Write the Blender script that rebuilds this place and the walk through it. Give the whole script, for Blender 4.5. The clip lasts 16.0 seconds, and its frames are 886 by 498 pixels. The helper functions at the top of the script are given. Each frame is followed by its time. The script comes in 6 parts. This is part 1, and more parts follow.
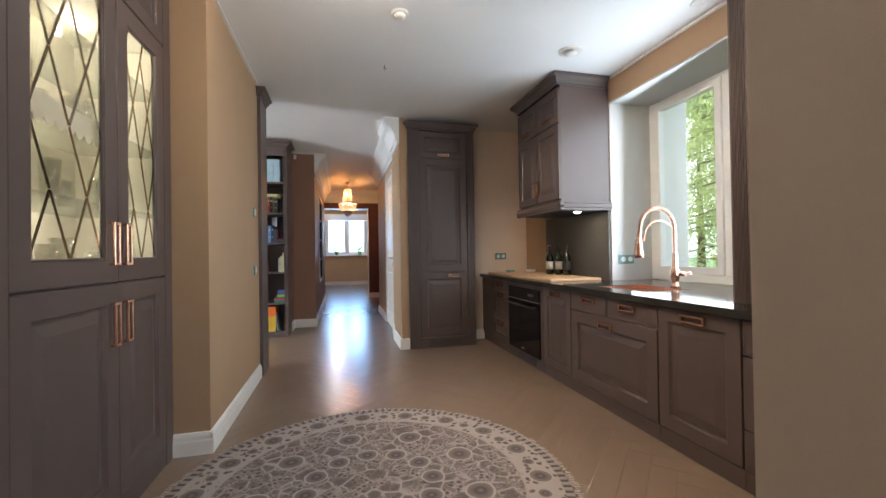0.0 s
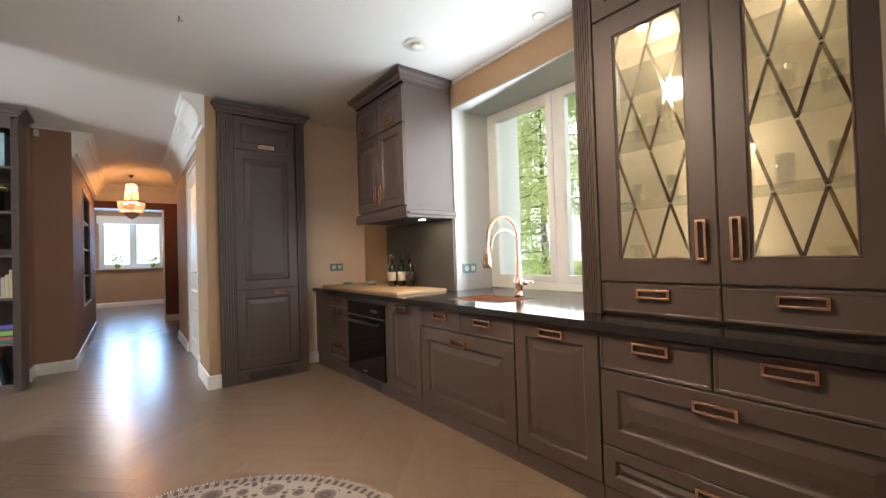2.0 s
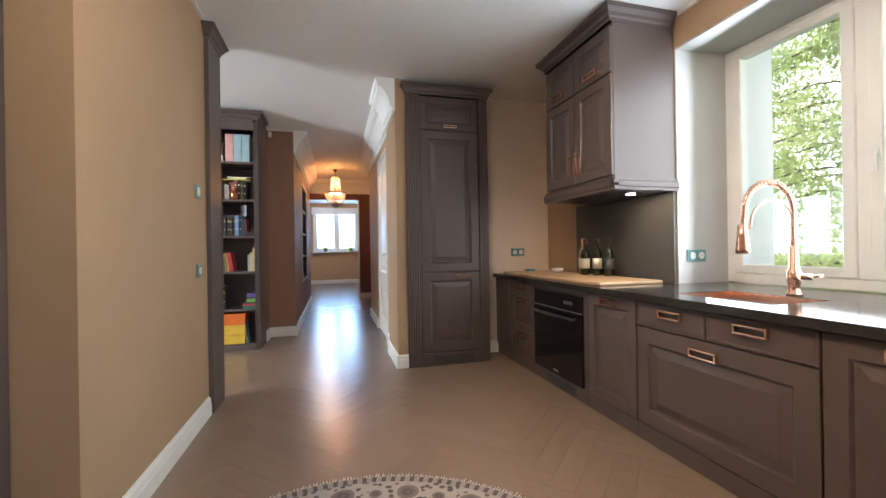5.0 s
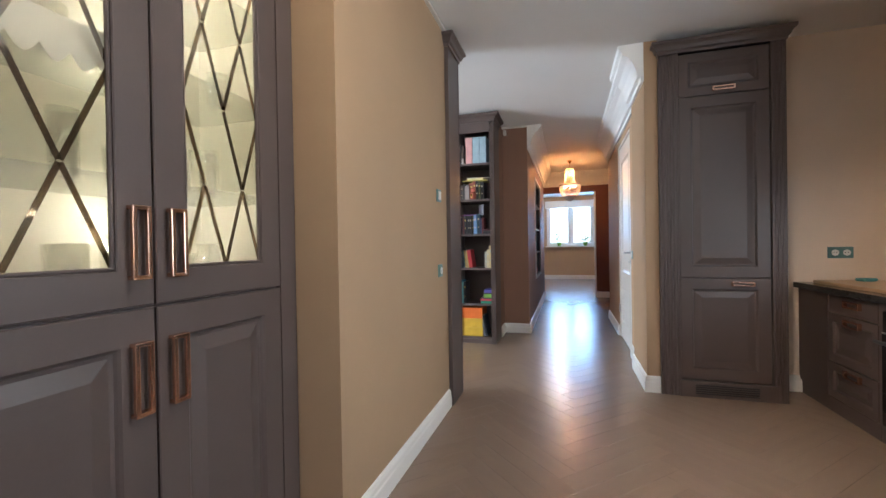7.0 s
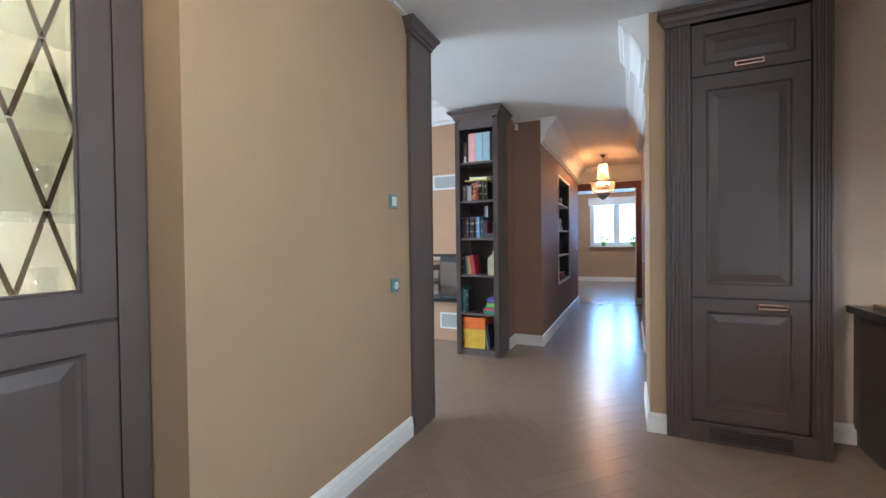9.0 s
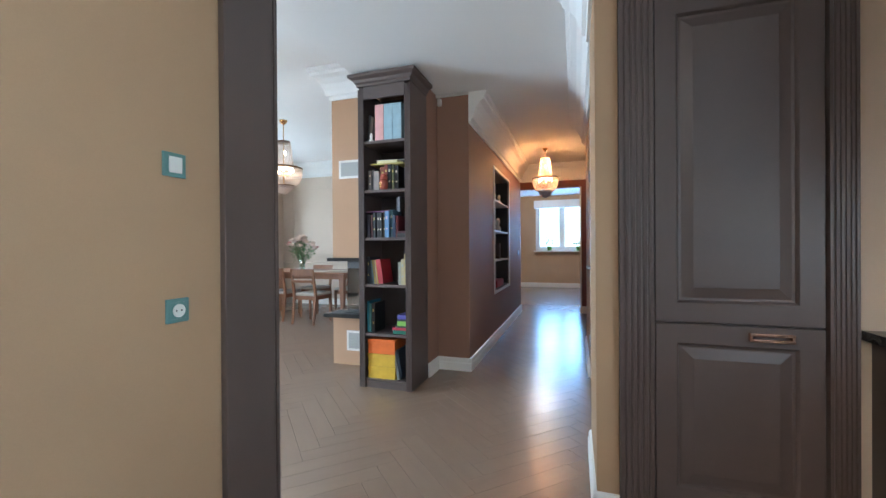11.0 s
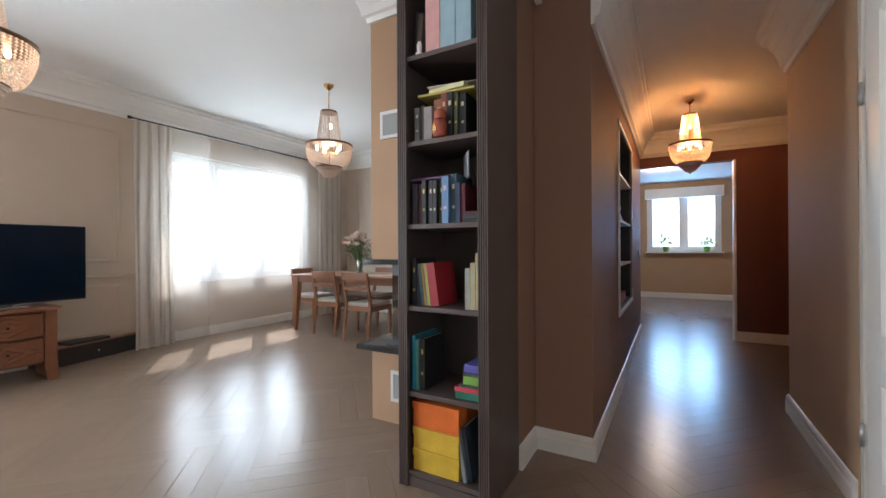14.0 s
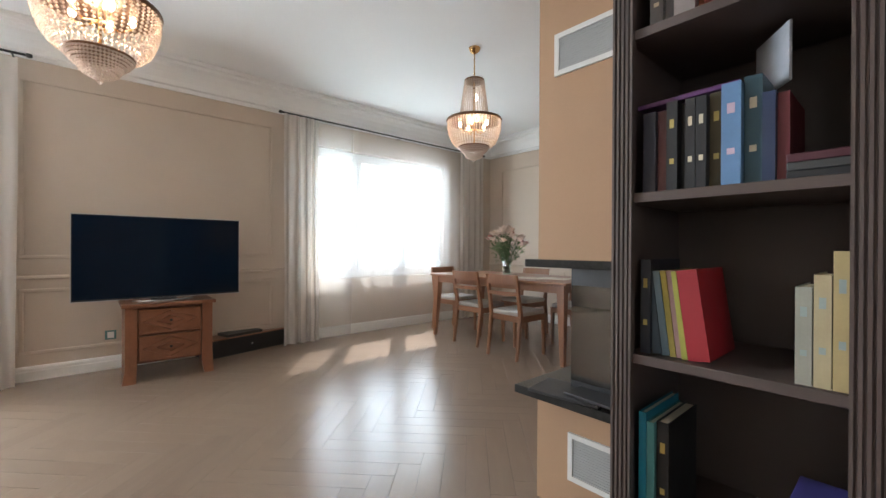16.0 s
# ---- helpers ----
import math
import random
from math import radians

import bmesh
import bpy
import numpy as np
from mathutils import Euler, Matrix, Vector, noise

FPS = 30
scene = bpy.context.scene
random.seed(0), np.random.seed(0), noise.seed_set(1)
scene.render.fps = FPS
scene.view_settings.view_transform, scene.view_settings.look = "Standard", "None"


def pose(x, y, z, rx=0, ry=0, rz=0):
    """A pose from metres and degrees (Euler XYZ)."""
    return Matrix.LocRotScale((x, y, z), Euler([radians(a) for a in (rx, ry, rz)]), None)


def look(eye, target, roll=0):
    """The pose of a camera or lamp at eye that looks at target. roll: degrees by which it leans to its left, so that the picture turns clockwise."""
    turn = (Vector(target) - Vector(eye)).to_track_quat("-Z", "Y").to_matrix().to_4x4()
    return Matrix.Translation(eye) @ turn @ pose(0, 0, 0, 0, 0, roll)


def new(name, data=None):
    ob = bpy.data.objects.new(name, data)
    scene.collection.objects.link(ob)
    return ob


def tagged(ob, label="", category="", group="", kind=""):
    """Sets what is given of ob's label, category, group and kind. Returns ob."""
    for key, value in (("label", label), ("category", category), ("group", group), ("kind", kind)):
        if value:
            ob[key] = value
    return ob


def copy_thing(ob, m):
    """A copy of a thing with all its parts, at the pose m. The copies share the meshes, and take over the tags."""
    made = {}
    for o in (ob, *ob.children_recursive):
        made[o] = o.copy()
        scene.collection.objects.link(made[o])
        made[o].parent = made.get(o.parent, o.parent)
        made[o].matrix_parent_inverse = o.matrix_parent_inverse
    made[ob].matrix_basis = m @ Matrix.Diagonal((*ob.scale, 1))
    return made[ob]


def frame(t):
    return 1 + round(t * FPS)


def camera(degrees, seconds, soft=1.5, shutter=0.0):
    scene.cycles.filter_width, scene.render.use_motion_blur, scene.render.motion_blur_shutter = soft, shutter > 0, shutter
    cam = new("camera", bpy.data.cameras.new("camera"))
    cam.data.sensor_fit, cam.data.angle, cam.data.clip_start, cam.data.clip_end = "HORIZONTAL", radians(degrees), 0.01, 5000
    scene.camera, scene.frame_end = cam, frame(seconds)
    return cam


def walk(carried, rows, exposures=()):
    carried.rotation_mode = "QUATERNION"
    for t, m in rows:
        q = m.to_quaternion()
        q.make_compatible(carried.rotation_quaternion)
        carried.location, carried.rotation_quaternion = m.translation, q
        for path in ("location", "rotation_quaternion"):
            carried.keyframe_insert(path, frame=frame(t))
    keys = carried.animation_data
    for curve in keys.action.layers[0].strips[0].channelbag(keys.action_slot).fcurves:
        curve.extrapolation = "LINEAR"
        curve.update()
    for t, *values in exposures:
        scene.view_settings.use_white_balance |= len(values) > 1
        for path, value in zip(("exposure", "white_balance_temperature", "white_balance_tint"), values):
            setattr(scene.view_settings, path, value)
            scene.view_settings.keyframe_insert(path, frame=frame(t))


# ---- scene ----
cam = camera(95.1, 16.0)
PATH = [
    (0, (-0.128, -0.374, 1.118), (0.362, 1.565, 1.135), -0.9),
    (0.5, (-0.114, -0.205, 1.12), (0.556, 1.679, 1.143), -1.0),
    (1, (-0.069, -0.084, 1.124), (0.789, 1.722, 1.158), -1.2),
    (1.5, (-0.051, -0.04, 1.149), (1.006, 1.657, 1.18), -1.8),
    (2, (-0.024, 0.071, 1.152), (1.204, 1.65, 1.185), -1.8),
    (2.5, (-0.013, 0.138, 1.152), (1.293, 1.653, 1.175), -2.0),
    (3, (0.036, 0.305, 1.148), (1.331, 1.83, 1.163), -1.8),
    (3.5, (0.069, 0.45, 1.138), (1.262, 2.055, 1.148), -1.9),
    (4, (0.068, 0.532, 1.105), (1.072, 2.261, 1.13), -1.6),
    (4.5, (0.029, 0.566, 1.087), (0.805, 2.409, 1.11), -1.0),
    (5, (-0.027, 0.564, 1.102), (0.497, 2.494, 1.103), -0.9),
    (5.2, (-0.062, 0.558, 1.112), (0.357, 2.513, 1.099), -0.8),
    (7.3, (-0.023, 0.896, 1.178), (-0.73, 2.766, 1.154), -0.8),
    (7.5, (0.038, 0.908, 1.2), (-0.74, 2.75, 1.167), -0.7),
    (8, (0.235, 0.964, 1.222), (-0.659, 2.753, 1.188), -0.8),
    (8.5, (0.36, 1.135, 1.229), (-0.542, 2.92, 1.194), -0.8),
    (9, (0.424, 1.375, 1.242), (-0.408, 3.194, 1.211), -0.7),
    (9.5, (0.482, 1.63, 1.222), (-0.252, 3.49, 1.207), -0.8),
    (10, (0.507, 1.917, 1.223), (-0.136, 3.811, 1.208), -0.5),
    (10.2, (0.507, 2.018, 1.217), (-0.109, 3.92, 1.206), -0.3),
    (12.3, (0.252, 3.094, 1.169), (-0.408, 4.982, 1.172), -0.9),
    (12.5, (0.207, 3.2, 1.159), (-0.47, 5.081, 1.167), -0.8),
    (13, (0.093, 3.441, 1.174), (-0.648, 5.298, 1.18), -0.7),
    (13.5, (-0.011, 3.664, 1.159), (-0.853, 5.478, 1.164), -0.6),
    (14, (-0.124, 3.877, 1.165), (-1.11, 5.617, 1.167), -0.3),
    (14.5, (-0.267, 4.046, 1.144), (-1.411, 5.687, 1.142), -0.1),
    (15, (-0.441, 4.218, 1.154), (-1.736, 5.742, 1.15), 0.1),
    (15.5, (-0.623, 4.383, 1.134), (-2.044, 5.79, 1.13), 0.2),
    (16, (-0.813, 4.508, 1.149), (-2.32, 5.823, 1.144), 0.3),
]
walk(cam, [(t, look(eye, target, roll)) for t, eye, target, roll in PATH],
     [(0, 0.9, 6000, 10), (2.5, 1.05, 6500, 10), (5, 1.1, 6200, 10), (8, 1.13, 5600, 10), (10, 1.20, 5200, 2), (12.5, 1.02, 5800, 8), (13.5, 0.74, 6000, 10), (16, 0.70, 6200, 9)])

# ---- world, sun, large lights ----
world = bpy.data.worlds.new("sky")
scene.world = world
world.use_nodes = True
wn = world.node_tree
sky = wn.nodes.new("ShaderNodeTexSky")
sky.sky_type, sky.sun_disc = "NISHITA", False
SUN_WAY = Vector((0.81, -0.59, -1.0)).normalized()
sky.sun_elevation = math.asin(-SUN_WAY.z)
sky.sun_rotation = math.atan2(-SUN_WAY.x, -SUN_WAY.y)
wn.links.new(sky.outputs[0], wn.nodes["Background"].inputs[0])
wn.nodes["Background"].inputs[1].default_value = 0.15
sun = new("sun", bpy.data.lights.new("sun", "SUN"))
sun.data.energy, sun.data.angle, sun.data.color = 5.0, radians(0.6), (1.0, 0.94, 0.85)
sun.matrix_world = look((0, 0, 20), Vector((0, 0, 20)) + SUN_WAY)
DAY = (0.86, 0.94, 1.0)


def area_lamp(name, eye, target, w, h, watts, color):
    ob = new(name, bpy.data.lights.new(name, "AREA"))
    ob.data.shape, ob.data.size, ob.data.size_y = "RECTANGLE", w, h
    ob.data.energy, ob.data.color = watts, color
    ob.matrix_world = look(eye, target)
    return ob


def point_lamp(name, eye, watts, color, radius=0.03):
    ob = new(name, bpy.data.lights.new(name, "POINT"))
    ob.data.energy, ob.data.color, ob.data.shadow_soft_size = watts, color, radius
    ob.location = eye
    return ob


area_lamp("kitchen_window_daylight", (2.32, 2.0, 1.66), (0, 2.3, 1.7), 1.5, 1.5, 18.5, DAY)
area_lamp("living_window_daylight", (-5.90, 7.65, 1.6), (0, 7.0, 1.0), 2.2, 1.6, 62, DAY)
area_lamp("living_side_window_daylight", (-5.90, 2.6, 1.6), (0, 3.4, 2.9), 1.4, 1.6, 222, DAY)
area_lamp("far_window_daylight", (0.08, 14.95, 1.85), (0.08, 0, 1.2), 1.4, 1.4, 64, (0.30, 0.57, 1.0))
# Added fill from behind the start of the path; no window is seen there.
area_lamp("entry_fill_light", (0.3, -2.38, 1.6), (0.3, 4, 1.5), 1.6, 1.5, 12, (1.0, 0.92, 0.84))
WARM = (1.0, 0.62, 0.30)
point_lamp("kitchen_ceiling_glow", (-0.03, 1.57, 2.56), 14, (1.0, 0.85, 0.68), 0.10)
spot = new("kitchen_ceiling_spot", bpy.data.lights.new("kitchen_ceiling_spot", "SPOT"))
spot.data.energy, spot.data.color, spot.data.shadow_soft_size = 84, (1.0, 0.75, 0.51), 0.10
spot.data.spot_size, spot.data.spot_blend = radians(104), 0.7
spot.matrix_world = look((-0.03, 1.57, 2.55), (1.9, 2.05, 0.75))

# ---- materials ----
def material(name, color, rough=0.5, metal=0.0, vary=0.08, scale=6.0, fine=0.0, fine_scale=180.0, bump=0.0, coat=0.0,
             stretch=(1, 1, 1), per_object=0.0, per_island=0.0, rough_vary=0.08):
    m = bpy.data.materials.new(name)
    m.use_nodes = True
    nt = m.node_tree
    N, L = nt.nodes, nt.links
    b = N["Principled BSDF"]
    b.inputs["Roughness"].default_value, b.inputs["Metallic"].default_value = rough, metal
    b.inputs["Coat Weight"].default_value = coat
    tc = N.new("ShaderNodeTexCoord")
    mp = N.new("ShaderNodeMapping")
    mp.inputs["Scale"].default_value = stretch
    L.new(tc.outputs["Object"], mp.inputs["Vector"])
    if per_object or per_island:
        rnd = N.new("ShaderNodeObjectInfo").outputs["Random"] if per_object else N.new("ShaderNodeNewGeometry").outputs["Random Per Island"]
        far = N.new("ShaderNodeVectorMath")
        far.operation = "SCALE"
        far.inputs[0].default_value = (37.0, 53.0, 11.0)
        L.new(rnd, far.inputs["Scale"])
        L.new(far.outputs[0], mp.inputs["Location"])
    n1 = N.new("ShaderNodeTexNoise")
    n1.inputs["Scale"].default_value, n1.inputs["Detail"].default_value = scale, 5
    n2 = N.new("ShaderNodeTexNoise")
    n2.inputs["Scale"].default_value, n2.inputs["Detail"].default_value = fine_scale, 3
    for n in (n1, n2):
        L.new(mp.outputs["Vector"], n.inputs["Vector"])
    hsv = N.new("ShaderNodeHueSaturation")
    hsv.inputs["Color"].default_value = (*color, 1)
    acc = None

    def term(sock, amount):
        r = N.new("ShaderNodeMapRange")
        r.inputs["To Min"].default_value, r.inputs["To Max"].default_value = -amount, amount
        L.new(sock, r.inputs["Value"])
        return r.outputs[0]

    socks = [term(n1.outputs["Fac"], vary * 2), term(n2.outputs["Fac"], fine)]
    if per_object:
        socks.append(term(N.new("ShaderNodeObjectInfo").outputs["Random"], per_object))
    if per_island:
        socks.append(term(N.new("ShaderNodeNewGeometry").outputs["Random Per Island"], per_island))
    for s in socks:
        a = N.new("ShaderNodeMath")
        a.operation = "ADD"
        L.new(s, a.inputs[0])
        if acc is None:
            a.inputs[1].default_value = 1.0
        else:
            L.new(acc, a.inputs[1])
        acc = a.outputs[0]
    L.new(acc, hsv.inputs["Value"])
    L.new(hsv.outputs[0], b.inputs["Base Color"])
    rr = N.new("ShaderNodeMapRange")
    rr.inputs["To Min"].default_value, rr.inputs["To Max"].default_value = max(rough - rough_vary, 0.02), min(rough + rough_vary, 1)
    L.new(n1.outputs["Fac"], rr.inputs["Value"])
    L.new(rr.outputs[0], b.inputs["Roughness"])
    if bump:
        bp = N.new("ShaderNodeBump")
        bp.inputs["Strength"].default_value, bp.inputs["Distance"].default_value = bump, 0.003
        L.new(n2.outputs["Fac"], bp.inputs["Height"])
        L.new(bp.outputs[0], b.inputs["Normal"])
    return m


def emitter(name, color, strength):
    m = bpy.data.materials.new(name)
    m.use_nodes = True
    b = m.node_tree.nodes["Principled BSDF"]
    b.inputs["Base Color"].default_value = (*color, 1)
    b.inputs["Emission Color"].default_value, b.inputs["Emission Strength"].default_value = (*color, 1), strength
    return m


def mixed(name, parts):
    """A mix of simple shaders: (kind, colour, roughness, weight)."""
    m = bpy.data.materials.new(name)
    m.use_nodes = True
    nt = m.node_tree
    out = nt.nodes["Material Output"]
    nt.nodes.remove(nt.nodes["Principled BSDF"])
    prev, total = None, 0.0
    for kind, color, rough, weight in parts:
        s = nt.nodes.new("ShaderNodeBsdf" + kind)
        s.inputs["Color"].default_value = (*color, 1)
        if "Roughness" in s.inputs:
            s.inputs["Roughness"].default_value = rough
        total += weight
        if prev is None:
            prev = s.outputs[0]
        else:
            x = nt.nodes.new("ShaderNodeMixShader")
            x.inputs[0].default_value = weight / total
            nt.links.new(prev, x.inputs[1])
            nt.links.new(s.outputs[0], x.inputs[2])
            prev = x.outputs[0]
    nt.links.new(prev, out.inputs["Surface"])
    return m


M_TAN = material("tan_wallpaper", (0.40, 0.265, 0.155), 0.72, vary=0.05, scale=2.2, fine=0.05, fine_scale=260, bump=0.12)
# Lighter copy of the tan paper: window light on hall walls painted in.
M_HALLTAN_LIT = material("lit_tan_hall_wallpaper", (0.49, 0.335, 0.208), 0.72, vary=0.05, scale=2.2, fine=0.05, fine_scale=260, bump=0.12)
M_CHIMNEY = material("chestnut_render", (0.43, 0.265, 0.155), 0.75, vary=0.05, scale=2.2, fine=0.05, fine_scale=220, bump=0.15)
# Tan paper again, paler: the north wall's light is put into the colour.
M_NORTHTAN_LIT = material("lit_tan_north_wallpaper", (0.72, 0.585, 0.46), 0.72, vary=0.05, scale=2.2, fine=0.05, fine_scale=260, bump=0.12)
M_BEIGE = material("beige_paint", (0.57, 0.475, 0.385), 0.7, vary=0.04, scale=2.0, fine=0.03, fine_scale=240, bump=0.08)
M_BROWN = material("brown_wallpaper", (0.265, 0.145, 0.095), 0.62, vary=0.05, scale=2.0, fine=0.05, fine_scale=260, bump=0.12)
M_RED = material("oxblood_wallpaper", (0.155, 0.052, 0.04), 0.6, vary=0.06, scale=2.0, fine=0.06, fine_scale=260, bump=0.12)
M_CEIL = material("white_ceiling_paint", (0.83, 0.83, 0.82), 0.75, vary=0.025, scale=1.2, fine=0.02, bump=0.06)
M_TRIM = material("white_trim_paint", (0.78, 0.76, 0.72), 0.45, vary=0.03, scale=8)
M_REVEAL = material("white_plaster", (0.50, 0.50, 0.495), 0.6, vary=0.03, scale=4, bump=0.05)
M_TAUPE = material("taupe_cabinet_paint", (0.092, 0.067, 0.060), 0.42, vary=0.07, scale=5, fine=0.05, fine_scale=120, bump=0.05)
M_TAUPE_IN = material("cabinet_interior", (0.085, 0.065, 0.06), 0.55, vary=0.07, scale=5)
M_CREAM_IN = material("cream_cabinet_interior", (0.74, 0.69, 0.58), 0.6, vary=0.04)
M_COPPER = material("brushed_copper", (0.86, 0.53, 0.38), 0.2, 1.0, vary=0.06, scale=30, fine=0.05, stretch=(1, 8, 8))
M_GRANITE = material("black_granite", (0.028, 0.027, 0.026), 0.12, vary=0.25, scale=40, fine=0.5, fine_scale=350, rough_vary=0.04)
M_SPLASH = material("dark_grey_splashback", (0.062, 0.060, 0.057), 0.35, vary=0.08, scale=6)
M_BLACKGLASS = material("black_oven_glass", (0.006, 0.006, 0.007), 0.06, vary=0.05, rough_vary=0.02, coat=0.4)
M_BLACK = material("black_metal", (0.02, 0.02, 0.022), 0.4, vary=0.1, fine=0.05)
M_STEEL = material("brushed_steel", (0.55, 0.55, 0.55), 0.3, 1.0, vary=0.06, scale=20)
M_OAK = material("pale_oak_board", (0.52, 0.34, 0.19), 0.45, vary=0.12, scale=5, fine=0.12, fine_scale=60, stretch=(14, 1, 14), bump=0.05)
M_PARQUET = material("grey_oak_parquet", (0.245, 0.176, 0.128), 0.245, vary=0.04, scale=3, fine=0.04, fine_scale=50, stretch=(1, 6, 1),
                     per_object=0.03, bump=0.0, rough_vary=0.012)
M_PARQUET_REST = material("grey_oak_parquet_joined", (0.245, 0.176, 0.128), 0.245, vary=0.04, scale=3, fine=0.03, fine_scale=50,
                          per_island=0.03, bump=0.0, rough_vary=0.012)
M_JOINT = material("parquet_bed", (0.19, 0.145, 0.11), 0.85)
M_JOINT.node_tree.nodes["Principled BSDF"].inputs["Specular IOR Level"].default_value = 0.1
M_PVC = material("white_window_frame", (0.80, 0.80, 0.79), 0.35, vary=0.02)
M_WHITEDOOR = material("white_door_lacquer", (0.76, 0.72, 0.655), 0.36, vary=0.02, rough_vary=0.04)
M_WALNUT = material("walnut_wood", (0.27, 0.125, 0.065), 0.35, vary=0.14, scale=5, fine=0.15, fine_scale=60, stretch=(10, 10, 1), bump=0.05)
M_CHEST = material("worn_walnut_veneer", (0.215, 0.088, 0.045), 0.4, vary=0.16, scale=7, fine=0.15, fine_scale=60, stretch=(1, 10, 1), bump=0.06)
M_SEAT = material("pale_grey_seat_fabric", (0.52, 0.49, 0.45), 0.9, vary=0.05, fine=0.12, fine_scale=400, bump=0.3)
M_SCREEN = material("dark_television_screen", (0.004, 0.011, 0.024), 0.09, vary=0.03, rough_vary=0.02)
M_SCREEN.node_tree.nodes["Principled BSDF"].inputs["Specular IOR Level"].default_value = 0.12
M_GRANITE.node_tree.nodes["Principled BSDF"].inputs["Specular IOR Level"].default_value = 0.28
M_BRASS = material("aged_brass", (0.62, 0.38, 0.16), 0.28, 1.0, vary=0.08, scale=20)
M_SOCKET = material("teal_socket_frame", (0.13, 0.25, 0.25), 0.3, 0.2, vary=0.04)
M_SOCKETW = material("white_switch_plastic", (0.75, 0.75, 0.73), 0.35, vary=0.02)
M_VENT = material("white_vent_grille", (0.70, 0.69, 0.66), 0.5, vary=0.02)
M_VENTIN = material("vent_mesh_shade", (0.36, 0.36, 0.35), 0.6, vary=0.05)
M_GLASS = mixed("window_glass", [("Transparent", (0.97, 0.99, 1.0), 0, 0.93), ("Glossy", (1, 1, 1), 0.02, 0.07)])
M_FROST = mixed("frosted_glass", [("Translucent", (0.95, 0.92, 0.84), 0, 0.25), ("Transparent", (0.97, 0.95, 0.90), 0, 0.735), ("Glossy", (1, 1, 1), 0.03, 0.015)])
M_CLEARCUT = mixed("cut_glass_line", [("Transparent", (0.44, 0.37, 0.28), 0, 0.80), ("Glossy", (1, 0.95, 0.85), 0.06, 0.20)])
M_FIREGLASS = mixed("fire_glass", [("Transparent", (0.16, 0.12, 0.10), 0, 0.84), ("Glossy", (1, 1, 1), 0.03, 0.16)])
M_SHEER = mixed("sheer_curtain", [("Translucent", (0.93, 0.92, 0.90), 0, 0.17), ("Transparent", (1, 1, 1), 0, 0.73), ("Diffuse", (0.84, 0.82, 0.79), 0, 0.10)])
M_DRAPE = mixed("pale_grey_curtain", [("Diffuse", (0.62, 0.57, 0.52), 0, 0.66), ("Translucent", (0.62, 0.57, 0.52), 0, 0.34)])
M_CRYSTAL = mixed("crystal_bead", [("Transparent", (1.0, 0.95, 0.90), 0, 0.20), ("Glossy", (1, 0.94, 0.90), 0.12, 0.30), ("Translucent", (1.0, 0.88, 0.78), 0, 0.50)])
M_BULB = emitter("warm_bulb", (1.0, 0.78, 0.54), 6)
M_BRONZE = material("dark_bronze", (0.16, 0.09, 0.055), 0.4, 0.8, vary=0.1, scale=20)
M_DOWNLIGHT = emitter("downlight_lens", (1.0, 0.85, 0.66), 14)


# ---- mesh helpers ----
def box(bm, x0, x1, y0, y1, z0, z1, bevel=0.0):
    v = [bm.verts.new(p) for p in ((x0, y0, z0), (x1, y0, z0), (x1, y1, z0), (x0, y1, z0), (x0, y0, z1), (x1, y0, z1), (x1, y1, z1), (x0, y1, z1))]
    f = [bm.faces.new([v[i] for i in q]) for q in ((3, 2, 1, 0), (4, 5, 6, 7), (0, 1, 5, 4), (1, 2, 6, 5), (2, 3, 7, 6), (3, 0, 4, 7))]
    if bevel:
        es = list({e for q in f for e in q.edges})
        bmesh.ops.bevel(bm, geom=es, offset=bevel, segments=2, affect="EDGES", profile=0.5)
    return bm


def boxes(*rows, bevel=0.0):
    bm = bmesh.new()
    for r in rows:
        box(bm, *r, bevel=bevel)
    return bm


def prism(bm, pts, z0, z1):
    """A column over a plan polygon (counter-clockwise)."""
    a = [bm.verts.new((x, y, z0)) for x, y in pts]
    b = [bm.verts.new((x, y, z1)) for x, y in pts]
    bm.faces.new(a[::-1]), bm.faces.new(b)
    for i in range(len(pts)):
        j = (i + 1) % len(pts)
        bm.faces.new((a[i], a[j], b[j], b[i]))
    return bm


def sweep(bm, profile, p0, p1, side, up=(0, 0, 1)):
    """A straight moulding: profile of (out, up) points carried from p0 to p1; side is the way out of the wall."""
    p0, p1, side, up = Vector(p0), Vector(p1), Vector(side), Vector(up)
    a = [bm.verts.new(p0 + side * o + up * u) for o, u in profile]
    b = [bm.verts.new(p1 + side * o + up * u) for o, u in profile]
    n = len(profile)
    for i in range(n):
        j = (i + 1) % n
        bm.faces.new((a[i], a[j], b[j], b[i]))
    bm.faces.new(a[::-1]), bm.faces.new(b)
    bmesh.ops.recalc_face_normals(bm, faces=bm.faces)
    return bm


def lathe(bm, profile, n=24, centre=(0, 0, 0), smooth=True):
    cx, cy, cz = centre
    rings = []
    for r, z in profile:
        rings.append([bm.verts.new((cx + max(r, 1e-4) * math.cos(2 * math.pi * i / n), cy + max(r, 1e-4) * math.sin(2 * math.pi * i / n), cz + z)) for i in range(n)])
    for a, b in zip(rings, rings[1:]):
        for i in range(n):
            j = (i + 1) % n
            f = bm.faces.new((a[i], a[j], b[j], b[i]))
            f.smooth = smooth
    bm.faces.new(rings[0][::-1]), bm.faces.new(rings[-1])
    return bm


